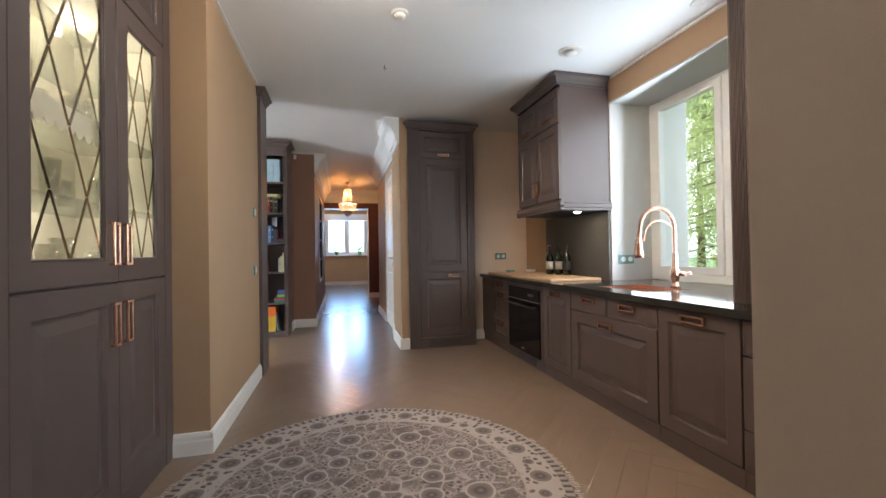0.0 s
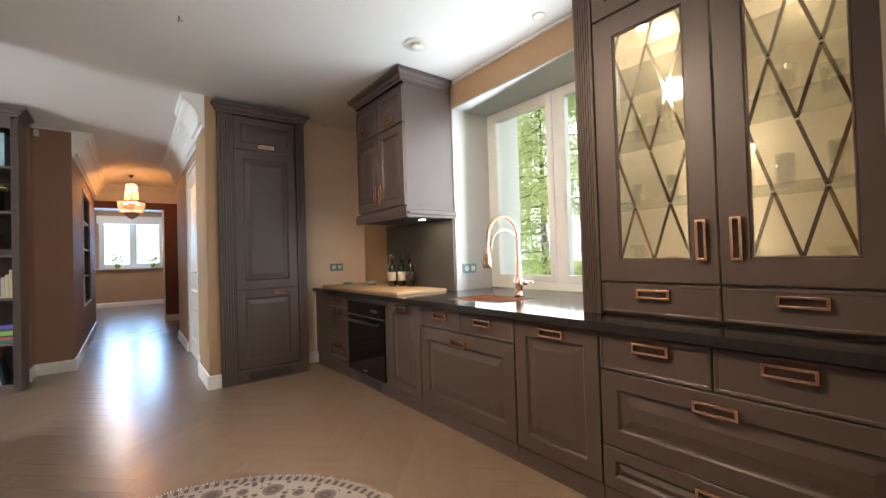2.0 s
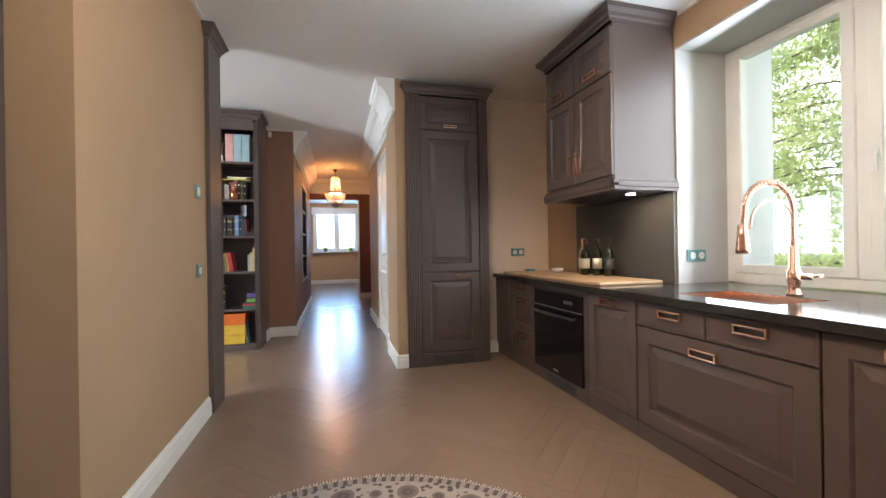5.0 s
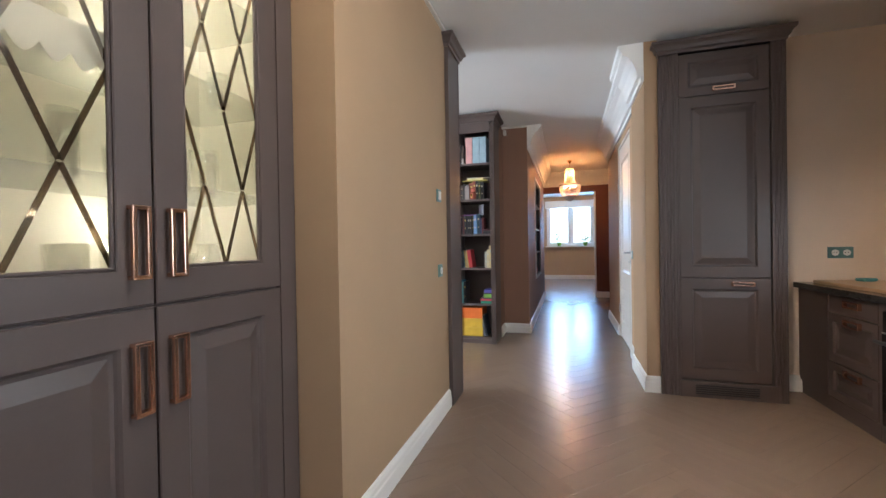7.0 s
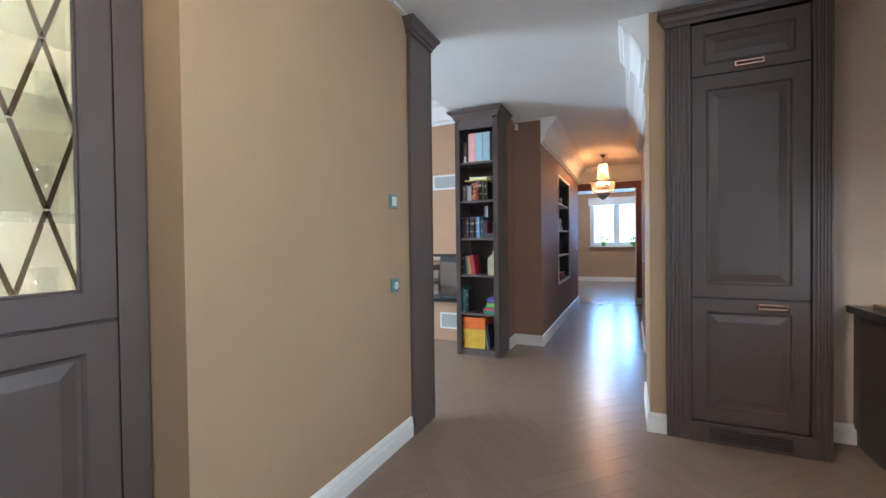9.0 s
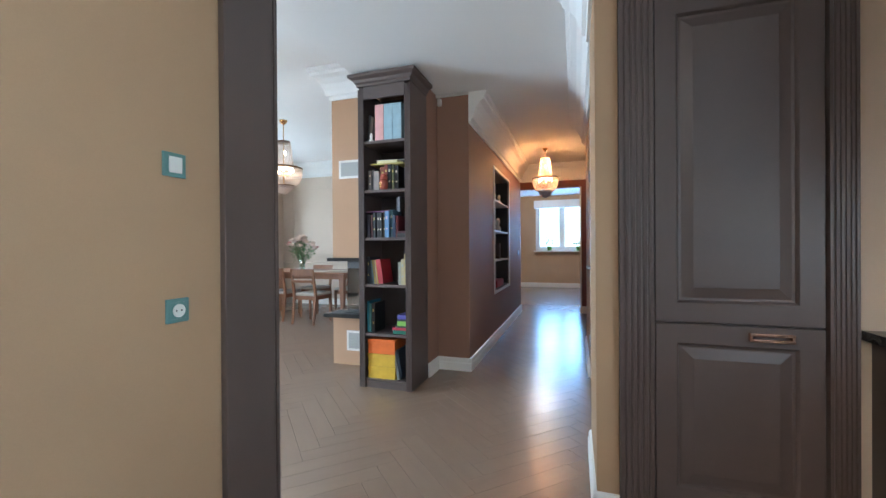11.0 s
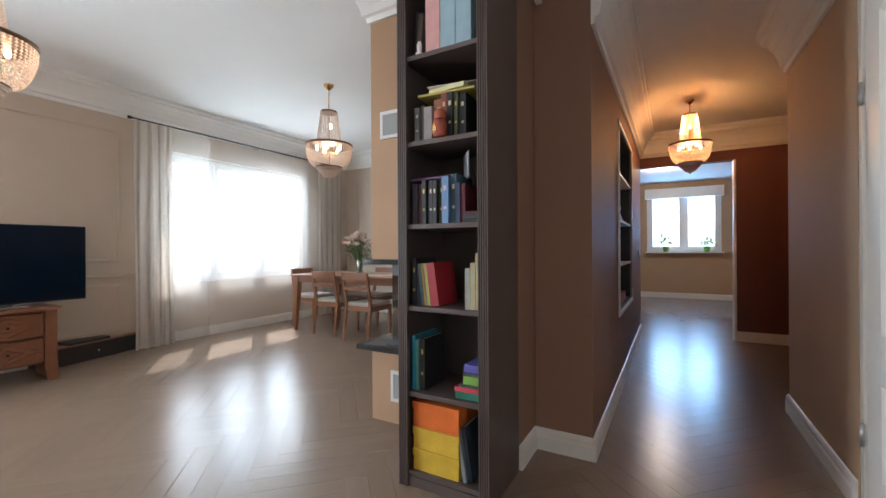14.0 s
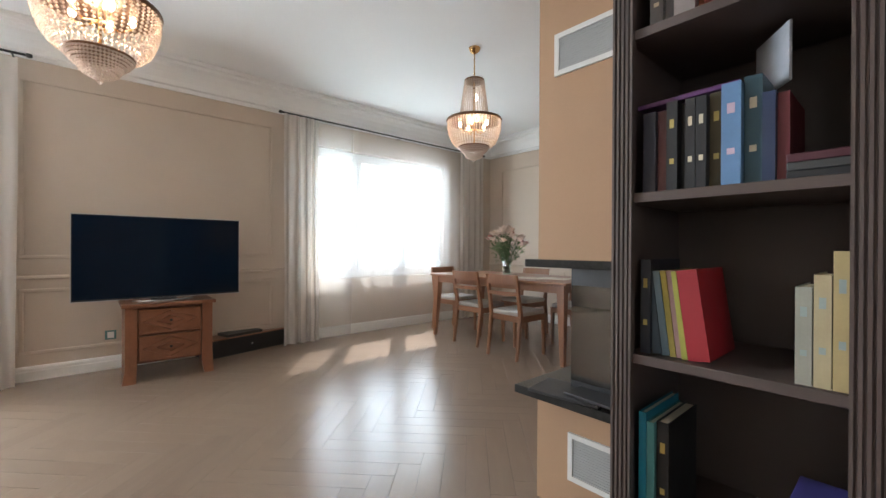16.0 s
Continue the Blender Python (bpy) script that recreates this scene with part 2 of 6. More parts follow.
def tube(bm, pts, r, n=10):
    """A round bar along points."""
    pts = [Vector(p) for p in pts]
    rings = []
    for i, p in enumerate(pts):
        d = (pts[min(i + 1, len(pts) - 1)] - pts[max(i - 1, 0)]).normalized()
        u = d.orthogonal() if i == 0 else (u - d * u.dot(d))
        u.normalize()
        w = d.cross(u)
        rings.append([bm.verts.new(p + (u * math.cos(2 * math.pi * k / n) + w * math.sin(2 * math.pi * k / n)) * r) for k in range(n)])
    for a, b in zip(rings, rings[1:]):
        for k in range(n):
            f = bm.faces.new((a[k], a[(k + 1) % n], b[(k + 1) % n], b[k]))
            f.smooth = True
    bm.faces.new(rings[0][::-1]), bm.faces.new(rings[-1])
    return bm


def obj(name, bm, mat):
    me = bpy.data.meshes.new(name)
    bm.normal_update()
    bm.to_mesh(me)
    bm.free()
    me.materials.append(mat)
    return new(name, me)


def part(name, bm, mat, parent, label="", m=None):
    ob = obj(name, bm, mat)
    ob.parent = parent
    if m is not None:
        ob.matrix_basis = m
    return tagged(ob, label)


def thing(name, m, label, category, group=""):
    e = new(name)
    e.empty_display_size = 0.1
    e.matrix_basis = m
    return tagged(e, label, category, group)


def solid(name, bm, mat, label, category, group="", m=None):
    ob = obj(name, bm, mat)
    if m is not None:
        ob.matrix_basis = m
    return tagged(ob, label, category, group)


def structure(name, bm, mat, label):
    return tagged(obj(name, bm, mat), label, name.split("_")[0], kind="structure")

# ---- the large structure ----
LOW, HIGH = 2.70, 3.03
structure("floor", boxes((-6.0, 3.2, -2.6, 15.2, -0.20, -0.012)), M_JOINT, "herringbone oak parquet floor, satin grey-brown")
structure("ceiling_kitchen", boxes((-1.36, 3.0, -2.6, 15.2, LOW, LOW + 0.33), (-1.62, -1.36, -2.6, 2.2, LOW, LOW + 0.33), (-3.1, -1.36, 10.1, 15.2, LOW, LOW + 0.33)), M_CEIL, "smooth white painted kitchen and hall ceiling")
structure("ceiling_living", boxes((-6.0, -0.63, 0.3, 10.1, HIGH + 0.34, HIGH + 0.5), (-6.0, -1.36, 0.3, 10.1, HIGH, HIGH + 0.34), (-1.36, -0.83, 6.1, 10.1, HIGH + 0.004, HIGH + 0.34)), M_CEIL, "smooth white painted living room ceiling")
structure("wall_kitchen_west", boxes((-0.99, -0.86, 2.205, 3.93, 0, LOW), (-1.62, -0.99, 2.205, 2.31, 0, LOW)), M_TAN, "tan papered kitchen wall beside the opening")
structure("wall_west_south", boxes((-1.62, -1.50, -2.6, 2.205, 0, LOW)), M_TAN, "tan wall behind the glazed cabinet")
# Its window opening is unseen and assumed, to let sky light in.
structure("wall_south", boxes((-1.62, -0.5, -2.6, -2.48, 0, LOW), (1.1, 2.4, -2.6, -2.48, 0, LOW), (-0.5, 1.1, -2.6, -2.48, 0, 0.85), (-0.5, 1.1, -2.6, -2.48, 2.35, LOW)), M_TAN, "plain tan wall behind the entry")
structure("wall_partition", boxes((0.475, 2.28, 0.0, 0.108, 0, LOW), (0.475, 0.58, -0.95, 0.0, 0, LOW)), M_BEIGE, "beige painted partition wall end")
bm = bmesh.new()
prism(bm, [(2.28, 2.855), (2.70, 2.835), (2.95, 2.835), (2.95, 4.75), (2.28, 4.75)], 0, LOW)
box(bm, 2.28, 2.95, -2.6, 1.15, 0, LOW)
box(bm, 2.28, 2.95, 1.15, 2.83, 0, 0.795)
structure("wall_kitchen_east", bm, M_TAN, "thick tan papered kitchen wall with a deep window")
structure("wall_window_head", prism(bmesh.new(), [(2.28, 1.152), (2.95, 1.152), (2.95, 2.832), (2.70, 2.832), (2.28, 2.852)], 2.475, LOW), M_TAN, "tan wall band above the kitchen window")
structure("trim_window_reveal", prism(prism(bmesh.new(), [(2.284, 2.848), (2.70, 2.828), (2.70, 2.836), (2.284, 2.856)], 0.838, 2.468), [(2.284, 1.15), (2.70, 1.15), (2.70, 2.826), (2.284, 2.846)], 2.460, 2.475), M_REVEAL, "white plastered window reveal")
structure("trim_outer_reveal", boxes((2.775, 3.05, 2.76, 2.829, 0.80, 2.52)), M_TRIM, "white outer reveal of the kitchen window")
# Lit copy of the tan paper, as lamps hardly reach this wall.
structure("wall_kitchen_north", boxes((1.448, 2.28, 4.60, 4.75, 0, LOW)), M_NORTHTAN_LIT, "tan papered wall behind the worktop, its brightness painted into the paper")
structure("wall_hall_corner", boxes((0.55, 0.642, 4.318, 4.95, 0, LOW)), M_TAN, "tan papered wall corner beside the tall cabinet")
structure("wall_behind_fridge", boxes((0.642, 1.48, 4.93, 5.05, 0, LOW)), M_TAN, "plain tan wall behind the tall cabinet")
structure("wall_hall_east_near", boxes((0.59, 0.72, 4.95, 5.36, 0, LOW)), M_HALLTAN_LIT, "tan papered hall wall before the white door")
structure("wall_hall_east_far", boxes((0.59, 0.72, 6.34, 7.58, 0, LOW), (0.72, 2.4, 7.46, 7.58, 0, LOW)), M_HALLTAN_LIT, "tan papered hall wall past the white door")
structure("wall_door_head", boxes((0.59, 0.72, 5.36, 6.34, 2.33, LOW)), M_HALLTAN_LIT, "tan papered wall above the white door")
structure("wall_side_room", boxes((0.72, 2.4, 4.75, 4.80, 0, LOW), (2.4, 2.5, 4.75, 10.1, 0, LOW)), M_HALLTAN_LIT, "plain tan wall of the side passage")
structure("wall_hall_west_near", boxes((-0.83, -0.51, 6.22, 7.495, 0, LOW)), M_BROWN, "brown papered hall wall before the shelf niche")
structure("wall_hall_west_far", boxes((-0.83, -0.51, 8.66, 10.1, 0, LOW)), M_BROWN, "brown papered hall wall past the shelf niche")
structure("wall_niche_sill", boxes((-0.83, -0.51, 7.495, 8.66, 0, 0.64)), M_BROWN, "brown papered hall wall below the shelf niche")
structure("wall_niche_head", boxes((-0.83, -0.51, 7.495, 8.66, 2.19, LOW)), M_BROWN, "brown papered hall wall above the shelf niche")
structure("wall_niche_back", boxes((-0.83, -0.72, 7.495, 8.66, 0.64, 2.19)), M_BROWN, "dark back of the shelf niche")
structure("wall_book_pier", boxes((-1.31, -0.835, 5.93, 6.28, 0, LOW)), M_BROWN, "brown papered pier behind the bookcase")
structure("wall_hall_end", boxes((0.57, 2.5, 10.1, 10.22, 0, LOW), (-0.83, 0.57, 10.1, 10.22, 2.27, LOW)), M_RED, "oxblood papered wall at the hall end with an opening")
structure("trim_opening_lining", boxes((0.545, 0.57, 10.08, 10.24, 0, 2.27)), M_TRIM, "white lined edge of the opening")
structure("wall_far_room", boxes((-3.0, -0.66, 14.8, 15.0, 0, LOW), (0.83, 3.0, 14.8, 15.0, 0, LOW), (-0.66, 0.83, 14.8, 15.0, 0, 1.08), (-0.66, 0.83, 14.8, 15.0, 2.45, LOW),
                                 (-3.1, -3.0, 10.1, 15.0, 0, LOW), (3.0, 3.1, 10.1, 15.0, 0, LOW), (-3.0, -0.83, 10.1, 10.22, 0, LOW), (2.5, 3.0, 10.1, 10.22, 0, LOW)), M_HALLTAN_LIT, "tan papered wall of the far room with its window")
# the chimney breast with its open corner over the hearth
structure("wall_chimney_upper", boxes((-1.94, -1.31, 6.08, 7.25, 1.10, HIGH), (-1.31, -0.83, 6.28, 7.25, 1.10, HIGH)), M_CHIMNEY, "tan rendered chimney breast above the fireplace")
structure("wall_chimney_lower", boxes((-1.94, -1.31, 6.08, 7.25, 0, 0.50), (-1.31, -0.83, 6.28, 7.25, 0, 0.50)), M_CHIMNEY, "tan rendered fireplace base")
LW = (("wall_living_west_middle", (3.3, 6.5, 0, HIGH), "between the windows"), ("wall_living_west_far", (8.8, 10.1, 0, HIGH), "past the dining window"),
      ("wall_living_west_near", (0.3, 1.9, 0, HIGH), "before the side window"), ("wall_window_sill", (6.5, 8.8, 0, 0.74), "below the dining window"),
      ("wall_window_lintel", (6.5, 8.8, 2.44, HIGH), "above the dining window"), ("wall_side_window_sill", (1.9, 3.3, 0, 0.74), "below the side window"),
      ("wall_side_window_lintel", (1.9, 3.3, 2.44, HIGH), "above the side window"))
for n, (y0, y1, z0, z1), where in LW:
    structure(n, boxes((-5.86, -5.72, y0, y1, z0, z1)), M_BEIGE, "beige living room wall " + where)
structure("wall_living_north", boxes((-5.72, -0.83, 9.90, 10.1, 0, HIGH)), M_BEIGE, "beige panelled end wall of the dining area")
structure("wall_living_south", boxes((-5.86, -1.62, 0.18, 0.3, 0, HIGH)), M_BEIGE, "plain beige living room wall")
structure("wall_living_east", boxes((-1.74, -1.62, 0.3, 2.29, 0, HIGH), (-1.62, -1.36, 2.29, 2.31, LOW, HIGH)), M_BEIGE, "plain beige wall beside the kitchen")
# Out of view; added overhang that blocks sun above the living room windows.
structure("wall_eaves", boxes((-6.44, -5.87, 0.5, 9.6, 2.46, 2.60)), M_REVEAL, "unseen white eaves added to shorten the sun patches on the living room floor")

COVE = [(0, 0), (0.018, 0), (0.022, 0.035), (0.045, 0.045), (0.052, 0.09), (0.075, 0.15), (0.11, 0.20), (0.15, 0.225), (0.155, 0.25), (0.175, 0.262), (0.18, 0.299), (0, 0.299)]
COVE_SMALL = [(0, 0), (0.016, 0), (0.02, 0.03), (0.04, 0.04), (0.05, 0.09), (0.075, 0.15), (0.11, 0.19), (0.13, 0.21), (0.135, 0.239), (0, 0.239)]


def moulding(name, profile, runs, mat, label):
    bm = bmesh.new()
    for p0, p1, side in runs:
        sweep(bm, profile, p0, p1, side)
    return structure(name, bm, mat, label)


zc, zh = LOW - 0.30, HIGH - 0.30
moulding("trim_cove_hall", COVE, [((0.55, 4.32, zc), (0.55, 4.95, zc), (-1, 0, 0)), ((0.59, 4.95, zc), (0.59, 7.58, zc), (-1, 0, 0)), ((-0.51, 6.22, zc), (-0.51, 10.1, zc), (1, 0, 0)), ((-0.51, 10.1, zc), (2.4, 10.1, zc), (0, -1, 0))], M_CEIL, "white plaster cove in the hall")


def cove_round(bm, profile, path, z):
    """A mitred moulding along a plan path, whose out side is to the right of the way along it."""
    pts = [Vector(p) for p in path]
    norms = []
    for a, b in zip(pts, pts[1:]):
        d = (b - a).normalized()
        norms.append(Vector((d.y, -d.x)))
    rows = []
    for o, u in profile:
        row = []
        for i, p in enumerate(pts):
            if i == 0:
                n = norms[0]
            elif i == len(pts) - 1:
                n = norms[-1]
            else:
                n = norms[i - 1] + norms[i]
                n = n / (1 + norms[i - 1].dot(norms[i]))
            q = p + n * o
            row.append(bm.verts.new((q.x, q.y, z + u)))
        rows.append(row)
    k = len(rows)
    for i in range(k):
        a, b = rows[i], rows[(i + 1) % k]
        for j in range(len(pts) - 1):
            bm.faces.new((a[j], a[j + 1], b[j + 1], b[j]))
    bmesh.ops.recalc_face_normals(bm, faces=bm.faces)
    return bm


structure("trim_cove_living", cove_round(bmesh.new(), COVE, [(-5.72, 0.3), (-5.72, 9.9), (-0.83, 9.9)], zh), M_CEIL, "white moulded plaster cove in the living room")
structure("trim_cove_chimney", cove_round(bmesh.new(), COVE, [(-1.362, 6.08), (-1.94, 6.08), (-1.94, 7.25)][::-1], zh), M_CEIL, "white plaster cove round the chimney breast")
BASE = [(0, 0), (0.020, 0), (0.020, 0.075), (0.016, 0.085), (0.016, 0.105), (0.010, 0.120), (0, 0.124)]
moulding("baseboard_kitchen", BASE, [((-0.86, 2.189, 0), (-0.86, 3.65, 0), (1, 0, 0)), ((-1.06, 2.205, 0), (-0.844, 2.205, 0), (0, -1, 0)), ((0.534, 4.318, 0), (0.642, 4.318, 0), (0, -1, 0)), ((1.45, 4.60, 0), (1.66, 4.60, 0), (0, -1, 0))], M_TRIM, "white moulded baseboard in the kitchen")
moulding("baseboard_hall", BASE, [((0.55, 4.302, 0), (0.55, 4.95, 0), (-1, 0, 0)), ((0.59, 4.95, 0), (0.59, 5.34, 0), (-1, 0, 0)), ((0.59, 6.36, 0), (0.59, 7.60, 0), (-1, 0, 0)), ((-0.51, 6.204, 0), (-0.51, 10.1, 0), (1, 0, 0)), ((-0.835, 6.22, 0), (-0.494, 6.22, 0), (0, -1, 0)), ((-0.835, 5.93, 0), (-0.835, 6.22, 0), (1, 0, 0)), ((0.57, 10.1, 0), (2.4, 10.1, 0), (0, -1, 0))], M_TRIM, "white moulded baseboard along the hall")
moulding("baseboard_far_room", BASE, [((-3, 14.8, 0), (3, 14.8, 0), (0, -1, 0))], M_TRIM, "white moulded baseboard in the far room")
moulding("baseboard_living", BASE, [((-5.72, 0.3, 0), (-5.72, 9.9, 0), (1, 0, 0)), ((-5.72, 9.9, 0), (-0.83, 9.9, 0), (0, -1, 0))], M_TRIM, "white moulded baseboard in the living room")
BEAD = [(0, 0), (0.022, 0), (0.018, 0.022), (0, 0.024)]
moulding("trim_ceiling_bead", BEAD, [((-0.86, 2.205, LOW - 0.026), (-0.86, 3.9, LOW - 0.026), (1, 0, 0)), ((2.28, 0.11, LOW - 0.026), (2.28, 4.6, LOW - 0.026), (-1, 0, 0)), ((-0.835, 6.22, LOW - 0.026), (-0.512, 6.22, LOW - 0.026), (0, -1, 0))], M_TRIM, "thin white bead under the ceiling")
RAIL = [(0, 0), (0.014, 0), (0.022, 0.012), (0.018, 0.028), (0.008, 0.036), (0, 0.036)]


def panel_moulding(bm, axis, at, a0, a1, z0, z1, out):
    """A picture-frame moulding on a wall: axis of its run, the wall's place, and the way out of it."""
    w, d = 0.03, 0.016
    for (b0, b1, c0, c1) in ((a0, a1, z0, z0 + w), (a0, a1, z1 - w, z1), (a0, a0 + w, z0 + w, z1 - w), (a1 - w, a1, z0 + w, z1 - w)):
        if axis == "y":
            box(bm, min(at, at + out * d), max(at, at + out * d), b0, b1, c0, c1, 0.004)
        else:
            box(bm, b0, b1, min(at, at + out * d), max(at, at + out * d), c0, c1, 0.004)


bm = bmesh.new()
panel_moulding(bm, "y", -5.72, 4.06, 6.13, 1.04, 2.57, 1)
panel_moulding(bm, "y", -5.72, 4.06, 6.13, 0.22, 0.78, 1)
panel_moulding(bm, "y", -5.72, 9.2, 9.75, 1.03, 2.50, 1)
panel_moulding(bm, "x", 9.90, -5.45, -4.2, 1.03, 2.50, -1)
panel_moulding(bm, "x", 9.90, -3.9, -2.2, 1.03, 2.50, -1)
panel_moulding(bm, "x", 9.90, -5.45, -4.2, 0.22, 0.78, -1)
sweep(bm, RAIL, (-5.72, 3.3, 0.86), (-5.72, 6.5, 0.86), (1, 0, 0))
sweep(bm, RAIL, (-5.72, 9.9, 0.86), (-0.83, 9.9, 0.86), (0, -1, 0))
structure("trim_wall_panels", bm, M_BEIGE, "beige picture-frame wall panelling and chair rail")


def frame_bm(x0, x1, z0, z1, s, y0, y1, c=0.004):
    """A rectangular frame of one piece with chamfered front edges."""
    bm = bmesh.new()
    rings = []
    for i, y in ((0, y1), (0, y0 + c), (c, y0), (s - c, y0), (s, y0 + c), (s, y1)):
        rings.append([bm.verts.new(p) for p in ((x0 + i, y, z0 + i), (x1 - i, y, z0 + i), (x1 - i, y, z1 - i), (x0 + i, y, z1 - i))])
    for a, b in zip(rings, rings[1:] + rings[:1]):
        for k in range(4):
            bm.faces.new((a[k], a[(k + 1) % 4], b[(k + 1) % 4], b[k]))
    bmesh.ops.recalc_face_normals(bm, faces=bm.faces)
    return bm


def window_unit(name, m, w, h, splits, label):
    """A window in its own plane: x along it, z up, y outwards; splits are the mullions' places."""
    win = tagged(thing(name, m, label, "window"), kind="structure")
    f = 0.065
    part("window_frame", frame_bm(0, w, 0, h, f, 0, 0.07, 0.006), M_PVC, win)
    edges = [f, *splits, w - f]
    for s in splits:
        part("mullion", boxes((s - 0.03, s + 0.03, 0.002, 0.068, f, h - f), bevel=0.005), M_PVC, win)
    for a, b in zip(edges, edges[1:]):
        a, b = a + (0.03 if a in splits else 0), b - (0.03 if b in splits else 0)
        sash = part("sash", frame_bm(a, b, f, h - f, 0.06, -0.012, 0.05, 0.006), M_PVC, win)
        pane = part("pane", boxes((a + 0.055, b - 0.055, 0.02, 0.028, f + 0.055, h - f - 0.055)), M_GLASS, sash)
        pane.visible_shadow = False
    return win


kw = window_unit("window_1", pose(2.70, 2.835, 0.84, 0, 0, -90), 1.70, 1.66, [0.78], "white plastic kitchen window with two sashes")
part("window_handle", boxes((0.83, 0.855, -0.055, -0.035, 0.62, 0.75), (0.832, 0.853, -0.04, -0.01, 0.72, 0.745), bevel=0.004), M_PVC, kw)
window_unit("window_2", pose(-5.80, 6.5, 0.74, 0, 0, 90), 2.3, 1.70, [0.76, 1.53], "white living room window behind sheer curtains")
window_unit("window_3", pose(-0.66, 14.86, 1.08), 1.49, 1.37, [0.76], "white two-sash window in the far room")
window_unit("window_4", pose(-5.80, 1.9, 0.74, 0, 0, 90), 1.4, 1.70, [0.7], "white living room side window")
structure("window_sill_far", boxes((-0.70, 0.87, 14.66, 14.86, 1.05, 1.08), bevel=0.006), M_TRIM, "white window sill in the far room")
structure("trim_blind_box", boxes((-0.70, 0.87, 14.68, 14.80, 2.33, 2.56), bevel=0.01), M_TRIM, "white roller blind box above the far window")

# ---- kitchen cabinets: built facing -y, width along x, then turned ----
def loft_rects(bm, w, h, steps, x=0.0, z=0.0):
    """Nested rectangles (inset, depth) joined into one front; the last one is filled."""
    prev = None
    for inset, d in steps:
        ring = [bm.verts.new((x + a, d, z + b)) for a, b in ((inset, inset), (w - inset, inset), (w - inset, h - inset), (inset, h - inset))]
        if prev:
            for i in range(4):
                bm.faces.new((prev[i], prev[(i + 1) % 4], ring[(i + 1) % 4], ring[i]))
        prev = ring
    bm.faces.new(prev)
    return bm


def front_bm(w, h, stile=0.065, plain=False):
    """A cabinet front of 22 mm: raised panel, or a plain chamfered slab."""
    bm = bmesh.new()
    if plain:
        loft_rects(bm, w, h, [(0, 0.022), (0, 0.004), (0.004, 0.0), (0.012, 0.0), (0.016, 0.0025)])
    else:
        s = min(stile, w * 0.3, h * 0.3)
        g = min(0.05, (min(w, h) - 2 * s) * 0.28)
        loft_rects(bm, w, h, [(0, 0.022), (0, 0.003), (0.003, 0), (s, 0), (s + 0.006, 0.006), (s + 0.010, 0.013), (s + 0.010 + g * 0.2, 0.014), (s + 0.012 + g, 0.004)])
    return bm


def handle_bm(w=0.135, h=0.034, t=0.0055, out=0.022):
    """A flat rectangular loop handle standing off on two feet; front at y = -out."""
    bm = bmesh.new()
    box(bm, -w / 2, w / 2, -out, -out + 2 * t, h / 2 - t, h / 2 + t, 0.002)
    box(bm, -w / 2, w / 2, -out, -out + 2 * t, -h / 2 - t, -h / 2 + t, 0.002)
    for s in (-1, 1):
        box(bm, s * w / 2 - t, s * w / 2 + t, -out + 0.0002, 0.0, -h / 2 - t, h / 2 + t, 0.002)
    return bm


def add_handle(front, x, z, vertical=False, w=0.135, h=0.034, label="copper loop handle"):
    return part("handle", handle_bm(w, h), M_COPPER, front, label, pose(x, -0.001, z, 0, 90 if vertical else 0, 0))


def add_front(unit, name, x, z, w, h, handle=None, plain=False, stile=0.065):
    """A front 3 mm proud-gapped on a unit; handle: (x, z, vertical) in the front's own place."""
    fr = part(name, front_bm(w - 0.006, h - 0.006, stile, plain), M_TAUPE, unit, "", pose(x + 0.003, -0.022, z + 0.003))
    if handle:
        add_handle(fr, *handle)
    return fr


def base_unit(x0y, w, label, depth=0.58, front_x=1.672, plinth=0.10, top=0.795):
    u = thing("base_cabinet", pose(front_x, x0y, 0, 0, 0, -90), label, "cabinet", "base cabinets under the worktop")
    part("carcass", boxes((0.001, w - 0.001, 0.0, depth, plinth, top)), M_TAUPE_IN, u)
    part("plinth", boxes((0, w, -0.012, 0.01, 0, plinth - 0.004), bevel=0.003), M_TAUPE, u)
    return u


Z0, ZT = 0.10, 0.79
# drawer unit in the corner
u = base_unit(4.598, 0.826, "taupe corner drawer cabinet with copper loop handles")
part("filler", boxes((0.0, 0.352, -0.022, 0.0, Z0, ZT)), M_TAUPE, u)
for z, h in ((0.10, 0.24), (0.34, 0.325), (0.665, 0.125)):
    add_front(u, "drawer", 0.355, z, 0.47, h, (0.26, h - 0.045 if h > 0.2 else 0.075), plain=h < 0.2, stile=0.05)
# oven
u = base_unit(3.77, 0.783, "taupe oven housing with slatted plinth grille")
part("rail", boxes((0, 0.783, -0.022, 0, 0.757, ZT), (0, 0.043, -0.022, 0, 0.11, 0.757), (0.742, 0.783, -0.022, 0, 0.11, 0.757), (0, 0.783, -0.022, 0, 0.10, 0.11)), M_TAUPE, u)
for i in range(4):
    part("slat", boxes((0.24, 0.62, -0.017, -0.011, 0.026 + i * 0.015, 0.034 + i * 0.015)), M_BLACK, u)
ov = thing("oven", pose(1.672, 3.725, 0.112, 0, 0, -90), "built-in black glass oven with bar handle", "oven")
OW, OH = 0.692, 0.641
part("body", boxes((0.003, OW, -0.020, 0.5, 0.003, OH)), M_BLACK, ov)
part("door", boxes((0.003, OW, -0.040, -0.0205, 0.003, OH - 0.125), bevel=0.004), M_BLACKGLASS, ov)
part("control_panel", boxes((0.003, OW, -0.036, -0.0205, OH - 0.118, OH), bevel=0.004), M_BLACKGLASS, ov)
HZ = OH - 0.165
